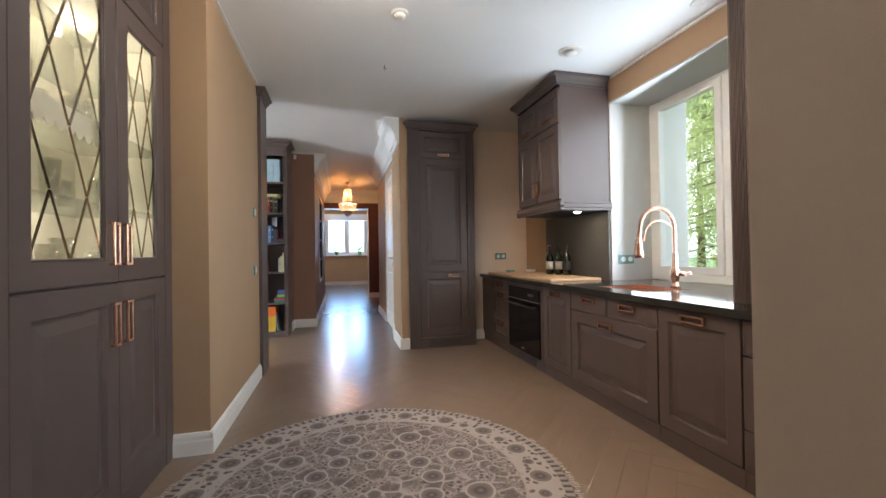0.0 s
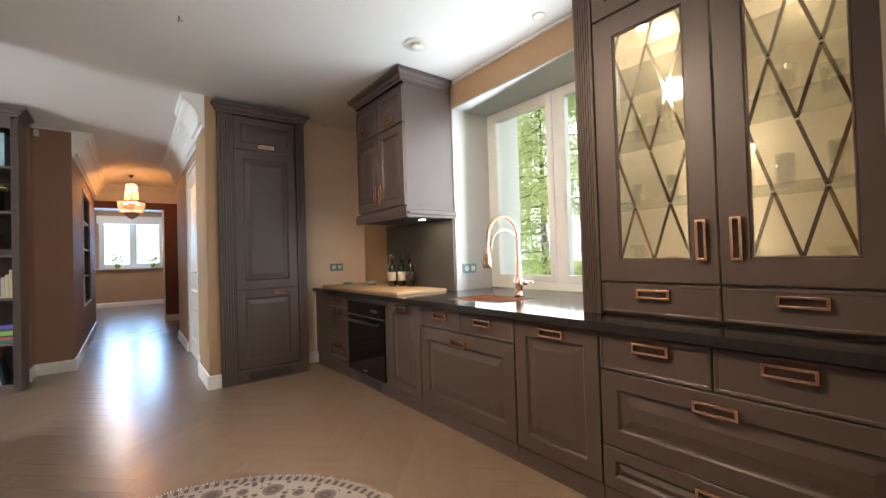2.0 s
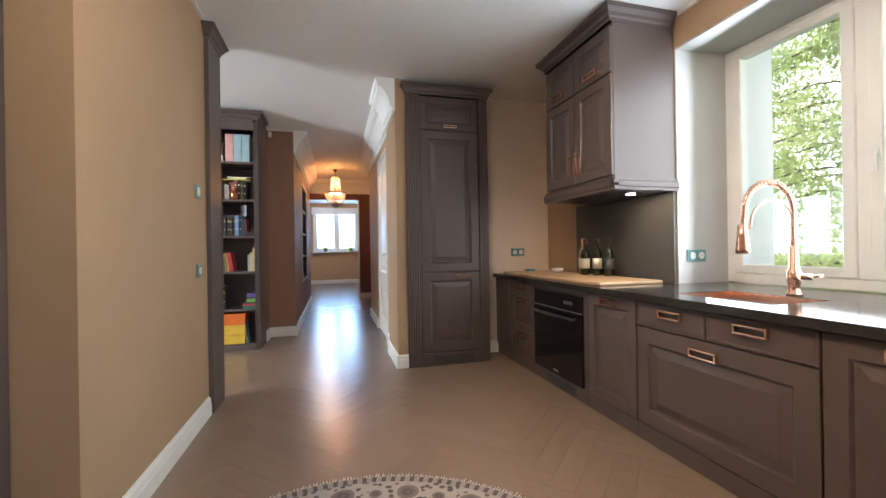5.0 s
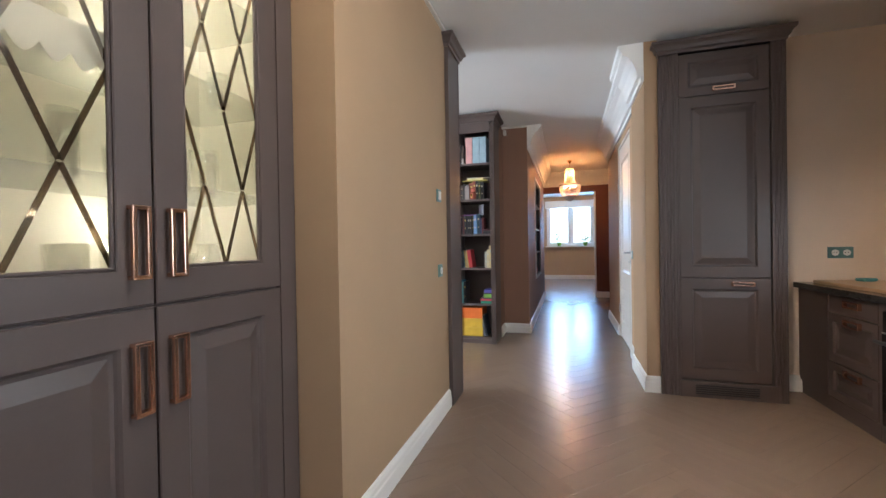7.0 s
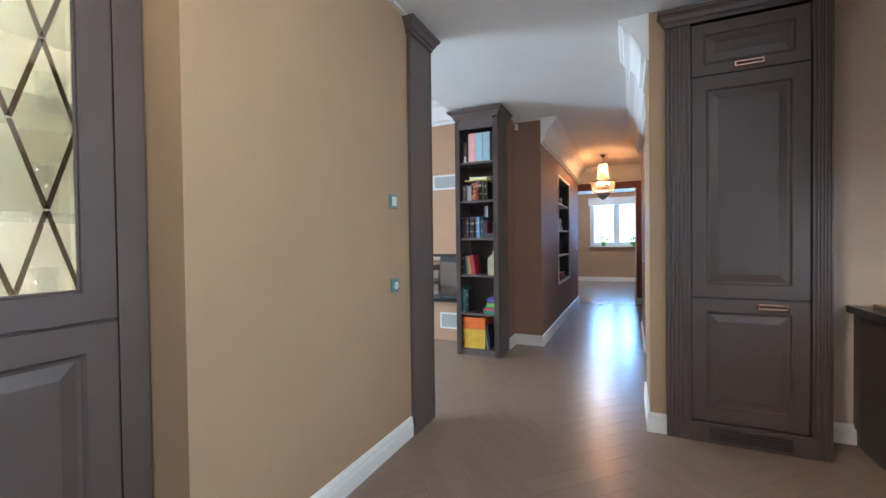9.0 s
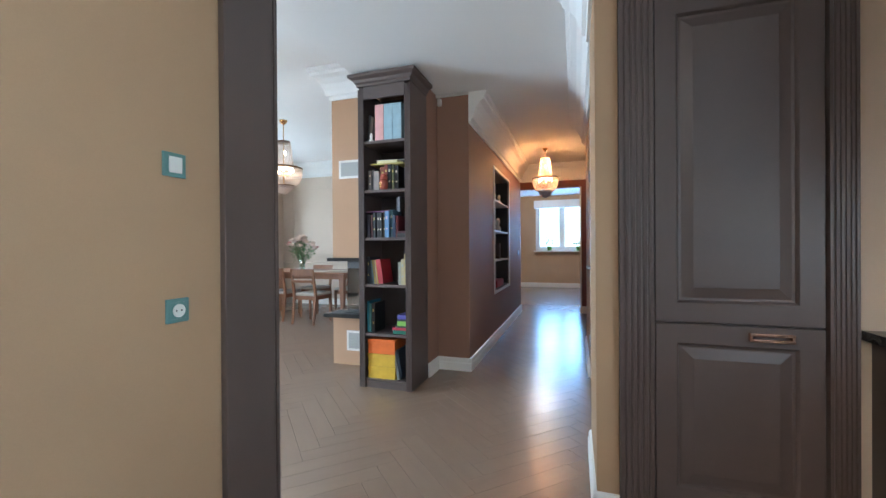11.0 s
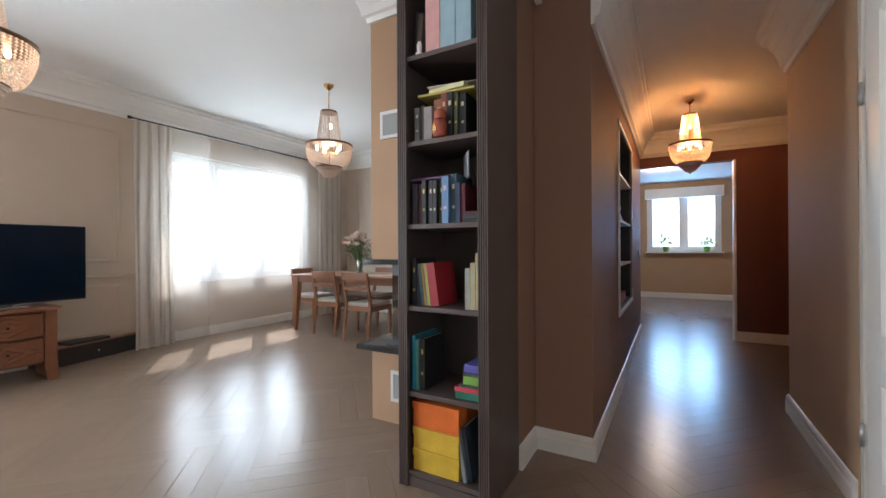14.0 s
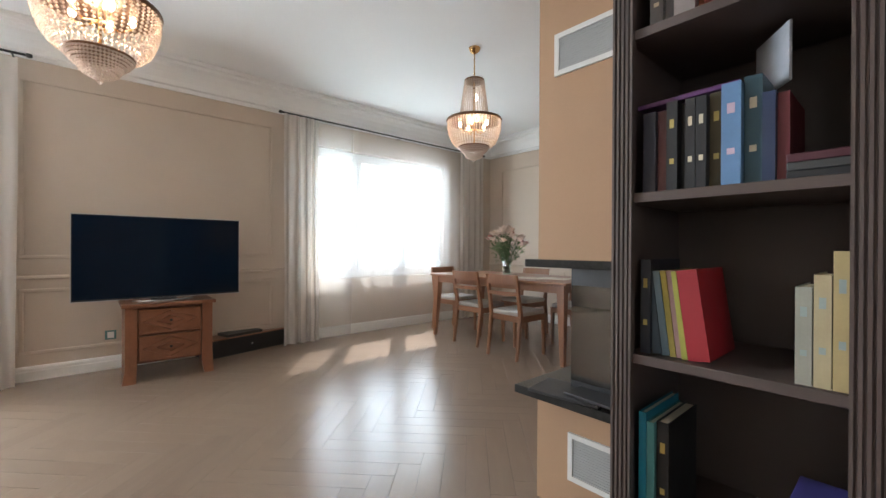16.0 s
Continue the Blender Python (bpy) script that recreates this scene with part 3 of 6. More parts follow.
part("handle", tube(tube(tube(bmesh.new(), [(0.03, -0.085, HZ), (OW - 0.03, -0.085, HZ)], 0.010), [(0.07, -0.085, HZ), (0.07, -0.04, HZ)], 0.008), [(OW - 0.07, -0.085, HZ), (OW - 0.07, -0.04, HZ)], 0.008), M_BLACK, ov)
part("strip", boxes((0.003, OW, -0.0395, -0.036, OH - 0.125, OH - 0.118)), M_STEEL, ov, "thin steel strip")
part("display", boxes((0.46, 0.58, -0.0368, -0.036, OH - 0.075, OH - 0.05)), M_SPLASH, ov, "unlit clock display")
part("badge", boxes((0.31, 0.38, -0.0408, -0.040, 0.03, 0.042)), M_STEEL, ov, "small plain maker's badge")
# slim unit, wide unit, sink door, drawers
u = base_unit(2.985, 0.458, "slim taupe pull-out cabinet with raised panel")
add_front(u, "door", 0, Z0, 0.458, ZT - Z0, (0.225, 0.645))
u = base_unit(2.525, 0.913, "wide taupe cabinet with two small drawers over a panelled door")
add_front(u, "drawer", 0, 0.65, 0.447, 0.14, (0.25, 0.088), plain=True)
add_front(u, "drawer", 0.447, 0.65, 0.466, 0.14, (0.22, 0.088), plain=True)
add_front(u, "door", 0, Z0, 0.913, 0.55, (0.44, 0.482), stile=0.085)
u = base_unit(1.61, 0.508, "taupe sink cabinet with raised panel door")
add_front(u, "door", 0, Z0, 0.508, ZT - Z0, (0.253, 0.642), stile=0.075)
u = base_unit(1.10, 0.99, "taupe drawer cabinet with copper loop handles")
add_front(u, "drawer", 0, 0.622, 0.45, 0.168, (0.23, 0.118), plain=True)
add_front(u, "drawer", 0.45, 0.622, 0.54, 0.168, (0.22, 0.116), plain=True)
add_front(u, "drawer", 0, 0.288, 0.99, 0.334, (0.455, 0.272), stile=0.075)
add_front(u, "drawer", 0, Z0, 0.99, 0.188, (0.455, 0.135), stile=0.055)

# worktop with sink cut-out
top = thing("worktop", pose(0, 0, 0.797), "polished black granite worktop running along the wall", "worktop")
part("slab", boxes((1.615, 2.279, 2.40, 4.597, 0, 0.04), (1.615, 1.80, 1.89, 2.40, 0, 0.04), (2.18, 2.279, 1.89, 2.40, 0, 0.04), (1.615, 2.279, 0.109, 1.89, 0, 0.04)), M_GRANITE, top)
part("window_ledge", prism(bmesh.new(), [(2.28, 1.16), (2.698, 1.16), (2.698, 2.826), (2.28, 2.846)], 0.0, 0.0398), M_GRANITE, top)
sink = thing("sink", pose(1.80, 2.405, 0.60, 0, 0, -90), "undermounted copper sink bowl", "sink")
part("bowl", boxes((0.0, 0.52, 0, 0.012, 0, 0.235), (0.0, 0.52, 0.368, 0.38, 0, 0.235), (0, 0.012, 0.012, 0.368, 0, 0.235), (0.508, 0.52, 0.012, 0.368, 0, 0.235), (0.012, 0.508, 0.012, 0.368, 0, 0.012)), M_COPPER, sink)
part("drain", lathe(bmesh.new(), [(0.04, 0), (0.045, 0.004), (0.03, 0.006), (0.01, 0.004)], 20, (0.26, 0.18, 0.012)), M_STEEL, sink)

# spring-neck tap
tap = thing("kitchen_tap", pose(2.255, 2.10, 0.837) @ Matrix.Scale(1.14, 4), "tall copper spring-neck kitchen tap", "tap")
part("base", lathe(bmesh.new(), [(0.030, 0), (0.030, 0.010), (0.024, 0.014), (0.022, 0.05), (0.026, 0.055), (0.026, 0.11), (0.018, 0.118), (0.016, 0.22), (0.012, 0.225)], 20), M_COPPER, tap)
arc = [(0, 0, 0.22 + 0.16 * i / 6) for i in range(7)]
R = 0.105
arc += [(-R + R * math.cos(a), 0.06 * (1 - math.cos(a)) * 0.5, 0.38 + R * 1.25 * math.sin(a)) for a in [math.pi * i / 14 for i in range(1, 15)]]
arc += [(-2 * R - 0.003 * i, 0.06, 0.38 - 0.025 * i) for i in range(1, 4)]
part("neck", tube(bmesh.new(), arc, 0.0095, 12), M_COPPER, tap)
bm = bmesh.new()
coil = []
for i in range(len(arc) - 1):
    for k in range(10):
        t = k / 10
        p = Vector(arc[i]).lerp(Vector(arc[i + 1]), t)
        d = (Vector(arc[i + 1]) - Vector(arc[i])).normalized()
        u1 = d.cross(Vector((0, 1, 0))).normalized()
        a = 2 * math.pi * (i * 1.6 + t * 1.6)
        coil.append(p + (u1 * math.cos(a) + d.cross(u1) * math.sin(a)) * 0.0135)
part("spring", tube(bm, coil, 0.0028, 6), M_COPPER, tap)
part("spray_head", lathe(bmesh.new(), [(0.012, 0.055), (0.019, 0.05), (0.021, 0.0), (0.028, -0.055), (0.028, -0.075), (0.020, -0.08)][::-1], 20, (-2 * R - 0.012, 0.06, 0.27)), M_COPPER, tap)
bm = bmesh.new()
tube(bm, [(-0.002, 0, 0.30)] + [(-0.095 + 0.095 * math.cos(a), 0.045 * (1 - math.cos(a)) * 0.5, 0.33 + 0.10 * math.sin(a)) for a in [math.pi * i / 10 for i in range(11)]] + [(-0.192, 0.05, 0.30)], 0.005, 8)
part("guide_arm", bm, M_COPPER, tap)
part("lever", tube(tube(bmesh.new(), [(0, 0, 0.085), (0.03, -0.055, 0.085)], 0.014), [(0.025, -0.045, 0.085), (0.045, -0.085, 0.092)], 0.007), M_COPPER, tap)

# splashback panel, cutting board, bottles
structure("trim_splashback", boxes((2.262, 2.279, 2.86, 4.03, 0.838, 1.49)), M_SPLASH, "dark grey splashback panel on the wall")
board = solid("cutting_board", boxes((0, 0.52, 0, 1.60, 0, 0.022), bevel=0.006), M_OAK, "large pale oak cutting board on the worktop", "board", m=pose(1.70, 2.92, 0.8375))


def bottle(x, y, z, h, r, mat, cap, label_mat, text):
    b = thing("wine_bottle", pose(x, y, z), text, "bottle", "bottles on the worktop")
    part("glass", lathe(bmesh.new(), [(r * 0.9, 0), (r, 0.008), (r, h * 0.58), (r * 0.85, h * 0.66), (r * 0.38, h * 0.74), (r * 0.36, h * 0.86)], 20), mat, b)
    part("cap", lathe(bmesh.new(), [(r * 0.40, h * 0.86), (r * 0.41, h * 0.99), (r * 0.36, h)], 16), cap, b, "foil bottle cap")
    part("label", lathe(bmesh.new(), [(r * 1.012, h * 0.18), (r * 1.012, h * 0.46)], 20), label_mat, b, "plain paper label")
    return b


M_BOTTLE = material("dark_bottle_glass", (0.012, 0.016, 0.010), 0.08, vary=0.05, rough_vary=0.03)
M_BOTTLE_CLEAR = material("pale_bottle_glass", (0.40, 0.33, 0.22), 0.1, vary=0.05)
M_PAPER = material("paper_label", (0.66, 0.62, 0.54), 0.7, vary=0.06)
M_DARKFOIL = material("dark_red_foil", (0.10, 0.02, 0.02), 0.3, 0.5)
M_PALEFOIL = material("pale_foil", (0.60, 0.50, 0.40), 0.3, 0.6)
for x, y, h, mt, cp, lb in ((2.16, 3.78, 0.32, M_BOTTLE_CLEAR, M_PALEFOIL, M_PAPER), (2.10, 3.66, 0.31, M_BOTTLE, M_DARKFOIL, M_PAPER), (2.15, 3.56, 0.315, M_BOTTLE, M_BLACK, M_PAPER), (2.18, 3.45, 0.315, M_BOTTLE, M_BLACK, M_SPLASH)):
    bottle(x, y, 0.8595, h, 0.038, mt, cp, lb, "wine bottle with a paper label beside the splashback")
bowl = solid("small_dish", lathe(bmesh.new(), [(0.025, 0), (0.05, 0.012), (0.06, 0.04), (0.052, 0.038), (0.03, 0.012), (0.005, 0.008)], 20), M_TRIM, "small white dish on the cutting board", "dish", m=pose(2.08, 4.08, 0.8595))
solid("folded_cloth", boxes((-0.05, 0.05, -0.035, 0.035, 0, 0.022), bevel=0.009), material("teal_cloth", (0.12, 0.34, 0.34), 0.9, vary=0.1, bump=0.2), "small folded teal cloth", "cloth", m=pose(1.96, 4.42, 0.8595, 0, 0, 20))


def crown_bm(w, d, h=0.085, out=0.06):
    """A cornice on the top of a cabinet: front along x at y = 0 and both returns."""
    bm = bmesh.new()
    prof = [(0, 0), (0.008, 0), (0.010, 0.02), (0.022, 0.028), (0.030, 0.05), (out - 0.008, 0.064), (out, 0.068), (out, h), (0, h)]
    rows = []
    for o, z in prof:
        rows.append([bm.verts.new(p) for p in ((-o, d, z), (-o, -o, z), (w + o, -o, z), (w + o, d, z))])
    for a, b in zip(rows, rows[1:]):
        for i in range(3):
            bm.faces.new((a[i], a[i + 1], b[i + 1], b[i]))
    bm.faces.new(rows[-1])
    return bm


def pilaster_bm(w, h, d=0.03, flutes=4, z0=0.0):
    """A fluted pilaster of one piece, its front towards -y."""
    g, m = 0.006, w * 0.16
    step = (w - 2 * m) / flutes
    pts = [(w, 0.0), (0.0, 0.0), (0.0, -d), (m * 0.7, -d)]
    for i in range(flutes):
        a = m + step * i
        pts += [(a + step * 0.02, -d + g), (a + step * 0.20, -d + g * 0.9), (a + step * 0.30, -d), (a + step * 0.80, -d), (a + step * 0.92, -d + g * 0.9)]
    pts += [(w - m * 0.8, -d + g), (w - m * 0.7, -d), (w, -d)]
    return prism(bmesh.new(), pts, z0, z0 + h)


# hood cabinet
HW, HD = 0.84, 0.492
hood = thing("extractor_cabinet", pose(1.786, 3.70, 1.478, 0, 0, -90), "taupe cooker hood cabinet with four panelled doors and a cornice", "cabinet")
part("body", boxes((0, HW, 0, HD, 0.02, 1.12)), M_TAUPE, hood)
for x in (0, HW / 2):
    f1 = add_front(hood, "door", x, 0.10, HW / 2, 0.68, stile=0.065)
    add_handle(f1, HW / 2 - 0.045 if x == 0 else 0.04, 0.14, True)
    f2 = add_front(hood, "small_door", x, 0.785, HW / 2, 0.31, stile=0.058)
    add_handle(f2, HW / 4, 0.05)
part("cornice", crown_bm(HW, HD, 0.098, 0.06), M_TAUPE, hood, m=pose(0, -0.022, 1.12))
bm = bmesh.new()
LIP = [(0, 0.085), (0.024, 0.085), (0.026, 0.066), (0.034, 0.058), (0.036, 0.044), (0.036, 0.026), (0.030, 0.020), (0.030, 0.0), (0, 0.0)]
sweep(bm, LIP, (-0.036, 0, 0), (HW + 0.036, 0, 0), (0, -1, 0))
sweep(bm, LIP, (HW, -0.036, 0), (HW, HD, 0), (1, 0, 0))
part("lower_moulding", bm, M_TAUPE, hood)
part("filter_plate", boxes((0.04, HW - 0.04, 0.03, HD - 0.03, 0.0, 0.018)), M_BLACK, hood, "dark filter plate")
part("lamp_lens", lathe(bmesh.new(), [(0.03, -0.004), (0.03, 0.0)], 20, (HW - 0.16, 0.26, 0)), M_DOWNLIGHT, hood, "lit round hood lamp")
area_lamp("hood_lamp", (2.06, 3.03, 1.468), (2.06, 3.03, 0), 0.06, 0.06, 1.3, (1, 0.75, 0.45))

# tall fridge cabinet
fr = thing("tall_fridge_cabinet", pose(0.644, 4.32, 0), "tall taupe fridge cabinet with fluted pilasters and cornice", "cabinet")
part("carcass", boxes((0.002, 0.802, 0.0, 0.55, 0, 2.56)), M_TAUPE_IN, fr)
part("pilaster", pilaster_bm(0.131, 2.56, 0.038, 4, 0.0), M_TAUPE, fr)
part("pilaster", pilaster_bm(0.088, 2.56, 0.038, 4, 0.0), M_TAUPE, fr, m=pose(0.716, 0, 0))
add_front(fr, "upper_door", 0.133, 0.885, 0.581, 1.35, stile=0.080)
f1 = add_front(fr, "lower_door", 0.133, 0.125, 0.581, 0.76, stile=0.080)
add_handle(f1, 0.40, 0.715, h=0.022)
f2 = add_front(fr, "top_door", 0.133, 2.235, 0.581, 0.32, stile=0.065)
add_handle(f2, 0.29, 0.035, h=0.022)
part("plinth", boxes((0.125, 0.745, -0.046, 0.0, 0, 0.12), bevel=0.004), M_TAUPE, fr)
for i in range(5):
    part("grille_slat", boxes((0.225, 0.625, -0.051, -0.046, 0.028 + 0.015 * i, 0.035 + 0.015 * i)), M_BLACK, fr)
part("cornice", crown_bm(0.804, 0.5, 0.09, 0.05), M_TAUPE, fr, m=pose(0, -0.038, 2.56))


def cut_lines(parent, x0, x1, z0, z1, nx, nz, y, w=0.0125):
    """Crossed cut lines over a pane, clipped to it and broken at the crossings."""
    dx, dz = (x1 - x0) / nx, (z1 - z0) / nz
    for s in (1, -1):
        for k in range(-8, 9):
            c = x0 + k * dx
            ends = sorted(((x0 - c) / s / dx * dz, (x1 - c) / s / dx * dz))
            za, zb = max(0.0, ends[0]), min(z1 - z0, ends[1])
            n = 0
            while n * dz / 2 < zb:
                lo, hi = max(za, n * dz / 2 + 0.003), min(zb, (n + 1) * dz / 2 - 0.003)
                n += 1
                if hi - lo < 0.03 or (3 * k + 5 * n + s) % 11 == 0:
                    continue
                a, b = Vector((c + s * lo / dz * dx, y, z0 + lo)), Vector((c + s * hi / dz * dx, y, z0 + hi))
                d = (b - a).normalized()
                o = Vector((-d.z, 0, d.x)) * w / 2
                t = Vector((0, 0.0015, 0))
                bm = bmesh.new()
                q = [bm.verts.new(p) for p in (a - o, b - o, b + o, a + o, a - o + t, b - o + t, b + o + t, a + o + t)]
                for f in ((0, 1, 2, 3), (7, 6, 5, 4), (0, 4, 5, 1), (1, 5, 6, 2), (2, 6, 7, 3), (3, 7, 4, 0)):
                    bm.faces.new([q[i] for i in f])
                part("cut_line", bm, M_CLEARCUT, parent)


def glazed_door(unit, x, z, w, h, handle, stile=0.095, nx=2, nz=2.2):
    ww, hh, s = w - 0.006, h - 0.006, stile
    d = part("glazed_door", frame_bm(0, ww, 0, hh, s, 0, 0.022, 0.003), M_TAUPE, unit, "", pose(x + 0.003, -0.022, z + 0.003))
    part("bead", frame_bm(s, ww - s, s, hh - s, 0.009, 0.004, 0.012, 0.003), M_TAUPE, d)
    part("pane", boxes((s, ww - s, 0.013, 0.017, s, hh - s)), M_FROST, d, "frosted glass pane with cut lozenge lines")
    cut_lines(d, s, ww - s, s, hh - s, nx, nz, 0.0112)
    if handle:
        add_handle(d, *handle)
    return d


def glass_tumbler(x, y, z, r, h, m4):
    return solid("drinking_glass", lathe(bmesh.new(), [(r * 0.8, 0), (r * 0.85, 0.005), (r, h), (r * 0.93, h), (r * 0.75, 0.012)], 14), m4, "clear drinking glass on a cabinet shelf", "glass", "glasses in the cabinets", pose(x, y, z))


M_TUMBLER = mixed("clear_glassware", [("Transparent", (0.92, 0.92, 0.88), 0, 0.7), ("Glossy", (1, 1, 1), 0.03, 0.3)])


M_SHELFGLASS = mixed("green_shelf_glass", [("Transparent", (0.92, 0.93, 0.89), 0, 0.76), ("Diffuse", (0.36, 0.37, 0.33), 0, 0.16), ("Glossy", (1, 1, 1), 0.05, 0.08)])


def hollow(w, d, z0, z1, t=0.018):
    """An open-fronted carcass."""
    return boxes((0, t, 0, d, z0, z1), (w - t, w, 0, d, z0, z1), (t, w - t, d - 0.01, d, z0, z1), (t, w - t, 0, d - 0.01, z0, z0 + t), (t, w - t, 0, d - 0.01, z1 - t, z1))


# glazed upper cabinet standing on the worktop
hu = thing("glazed_wall_cabinet", pose(1.876, 1.30, 0.8375, 0, 0, -90), "taupe glazed cabinet lit from inside, standing on the worktop", "cabinet")
W, D = 1.19, 0.40
part("carcass", boxes((0, W, 0.0, D, 0, 0.16)), M_TAUPE, hu)
part("top_carcass", boxes((0, W, 0, D, 1.465, 1.85)), M_TAUPE, hu)
part("lit_interior", hollow(W - 0.002, D - 0.004, 0.161, 1.464), M_CREAM_IN, hu, "cream interior", pose(0.001, 0.002, 0))
part("pilaster", pilaster_bm(0.10, 1.85, 0.030, 5), M_TAUPE, hu)
for i, (x, w) in enumerate(((0.10, 0.524), (0.624, 0.506))):
    add_front(hu, "small_drawer", x, 0.008, w, 0.15, (w / 2 - 0.005, 0.098), plain=True)
    glazed_door(hu, x, 0.16, w, 1.305, (w - 0.062 if i == 0 else 0.06, 0.182, True, 0.16, 0.03), 0.102)
    add_front(hu, "top_door", x, 1.468, w, 0.37, stile=0.07)
part("end_stile", boxes((1.132, W, -0.022, 0.0, 0, 1.85)), M_TAUPE, hu)
for z in (0.535, 0.873, 1.18):
    part("shelf", boxes((0.02, W - 0.02, 0.02, D - 0.02, z, z + 0.012)), M_SHELFGLASS, hu, "glass shelf")
for k, zz in enumerate((0.548, 0.886, 0.176)):
    for j in range(6):
        a = 0.20 + 0.15 * j
        glass_tumbler(1.876 + 0.18 + 0.06 * ((j + k) % 2), 1.30 - a, 0.8375 + zz, 0.035 + 0.006 * ((j * 3 + k) % 3), 0.10 + 0.03 * ((j + k) % 3), M_TUMBLER)
for y, z, e in ((0.99, 2.22, 0.9), (0.44, 2.22, 0.9), (0.72, 1.58, 0.9), (0.72, 1.18, 0.7)):
    point_lamp("cabinet_lamp", (2.15, y, z), e, (1.0, 0.80, 0.55), 0.012)
for x in (0.26, 0.84):
    part("spot", lathe(bmesh.new(), [(0.025, 0), (0.025, 0.006)], 16, (x, 0.18, 1.438)), M_DOWNLIGHT, hu, "lit cabinet spotlight")

# glazed tall cabinet in the west recess
lc = thing("glazed_tall_cabinet", pose(-1.068, 1.034, 0, 0, 0, 90), "tall taupe cabinet with lit frosted glass doors and copper handles", "cabinet")
W, D = 1.166, 0.43
part("lower_carcass", boxes((-0.30, W, 0, D, 0, 1.015)), M_TAUPE, lc)
part("upper_carcass", boxes((-0.30, W, 0, D, 2.255, 2.66), (-0.30, 0, 0, D, 1.015, 2.255)), M_TAUPE, lc)
part("lit_interior", hollow(W - 0.002, D - 0.004, 1.016, 2.254), M_CREAM_IN, lc, "cream interior", pose(0.001, 0.002, 0))
part("side_stile", boxes((1.0795, W, -0.022, 0, 0, 2.66)), M_TAUPE, lc)
part("side_stile", boxes((-0.30, 0.012, -0.022, 0, 0, 2.66)), M_TAUPE, lc)
for i, (x, w) in enumerate(((0.012, 0.592), (0.604, 0.475))):
    f1 = add_front(lc, "lower_door", x, 0.10, w, 0.913, stile=0.085)
    add_handle(f1, w - 0.05 if i == 0 else 0.05, 0.738, True, 0.17, 0.036)
    glazed_door(lc, x, 1.015, w, 1.24, (w - 0.05 if i == 0 else 0.05, 0.157, True, 0.17, 0.036), 0.090)
    add_front(lc, "top_door", x, 2.257, w, 0.39, stile=0.07)
part("plinth", boxes((0, W, -0.018, 0, 0, 0.098)), M_TAUPE, lc)
for z in (1.33, 1.66, 1.97):
    part("shelf", boxes((0.02, W - 0.02, 0.02, D - 0.02, z, z + 0.012)), M_SHELFGLASS, lc, "glass shelf")
for k, zz in enumerate((1.343, 1.673, 1.036)):
    for j in range(6):
        a = 0.16 + 0.16 * j
        glass_tumbler(-1.068 - 0.17 - 0.05 * ((j + k) % 2), 1.076 + a, zz, 0.036 + 0.006 * ((j * 3 + k) % 3), 0.11 + 0.03 * ((j + k) % 3), M_TUMBLER)
for y, z, e in ((1.36, 2.18, 1.3), (1.90, 2.18, 1.7), (1.83, 1.80, 1.7), (1.79, 1.26, 1.6)):
    point_lamp("cabinet_lamp", (-1.36, y, z), e * 0.7, (1.0, 0.93, 0.78), 0.012)

lace = [(0.0, 0.0)]
for i in range(9):
    for k in range(1, 9):
        lace.append((0.055 * (i + k / 8), -0.075 - 0.030 * math.sin(math.pi * k / 8)))
lace = [(0.0, -0.075)] + lace[1:] + [(0.495, 0.0), (0.0, 0.0)]
solid("lace_trim", prism(bmesh.new(), lace, 0, 0.002), M_SOCKETW, "white scalloped lace edging hanging from a cabinet shelf", "lace trim", m=pose(-1.0877, 1.10, 1.6725, 90, 0, 90))

# lining of the opening between kitchen and living room
jamb = thing("opening_pilaster", pose(-0.865, 3.655, 0, 0, 0, 90), "tall taupe wooden pilaster lining the opening, with cornice", "pilaster")
part("shaft", boxes((0, 0.272, -0.035, -0.006, 0, 2.58), (0.278, 0.30, -0.035, 0.16, 0, 2.58), bevel=0.004), M_TAUPE, jamb)
part("cornice", crown_bm(0.30, 0.14, 0.085, 0.05), M_TAUPE, jamb, m=pose(0, -0.035, 2.58))

# ---- hall door, switches, sockets, ceiling fittings ----
door = tagged(thing("door_1", pose(0.603, 6.30, 0, 0, 0, -90), "glossy white panelled hall door, closed", "door"), kind="structure")
part("leaf", boxes((0, 0.90, 0.012, 0.045, 0.006, 2.29)), M_WHITEDOOR, door)
part("stile", boxes((0, 0.14, 0, 0.012, 0.006, 2.29), (0.76, 0.90, 0, 0.012, 0.006, 2.29), bevel=0.002), M_WHITEDOOR, door)
part("rail", boxes((0.14, 0.76, 0, 0.012, 0.006, 0.20), (0.14, 0.76, 0, 0.012, 0.62, 0.80), (0.14, 0.76, 0, 0.012, 2.13, 2.29), bevel=0.002), M_WHITEDOOR, door)
for z0, z1 in ((0.20, 0.62), (0.80, 2.13)):
    part("panel", loft_rects(bmesh.new(), 0.62, z1 - z0, [(0, 0.0), (0.012, -0.004), (0.03, 0.008), (0.034, 0.0115), (0.07, 0.0115), (0.10, 0.006)], 0.14, z0), M_WHITEDOOR, door)
part("casing", boxes((-0.04, -0.003, -0.010, 0.03, 0, 2.33), (0.903, 0.94, -0.010, 0.03, 0, 2.33), (-0.04, 0.94, -0.010, 0.03, 2.295, 2.33), bevel=0.003), M_WHITEDOOR, door)
h = part("handle", tube(tube(bmesh.new(), [(0.85, 0, 1.05), (0.85, -0.05, 1.05)], 0.011), [(0.855, -0.05, 1.05), (0.735, -0.055, 1.048)], 0.009), M_STEEL, door, "steel lever handle")
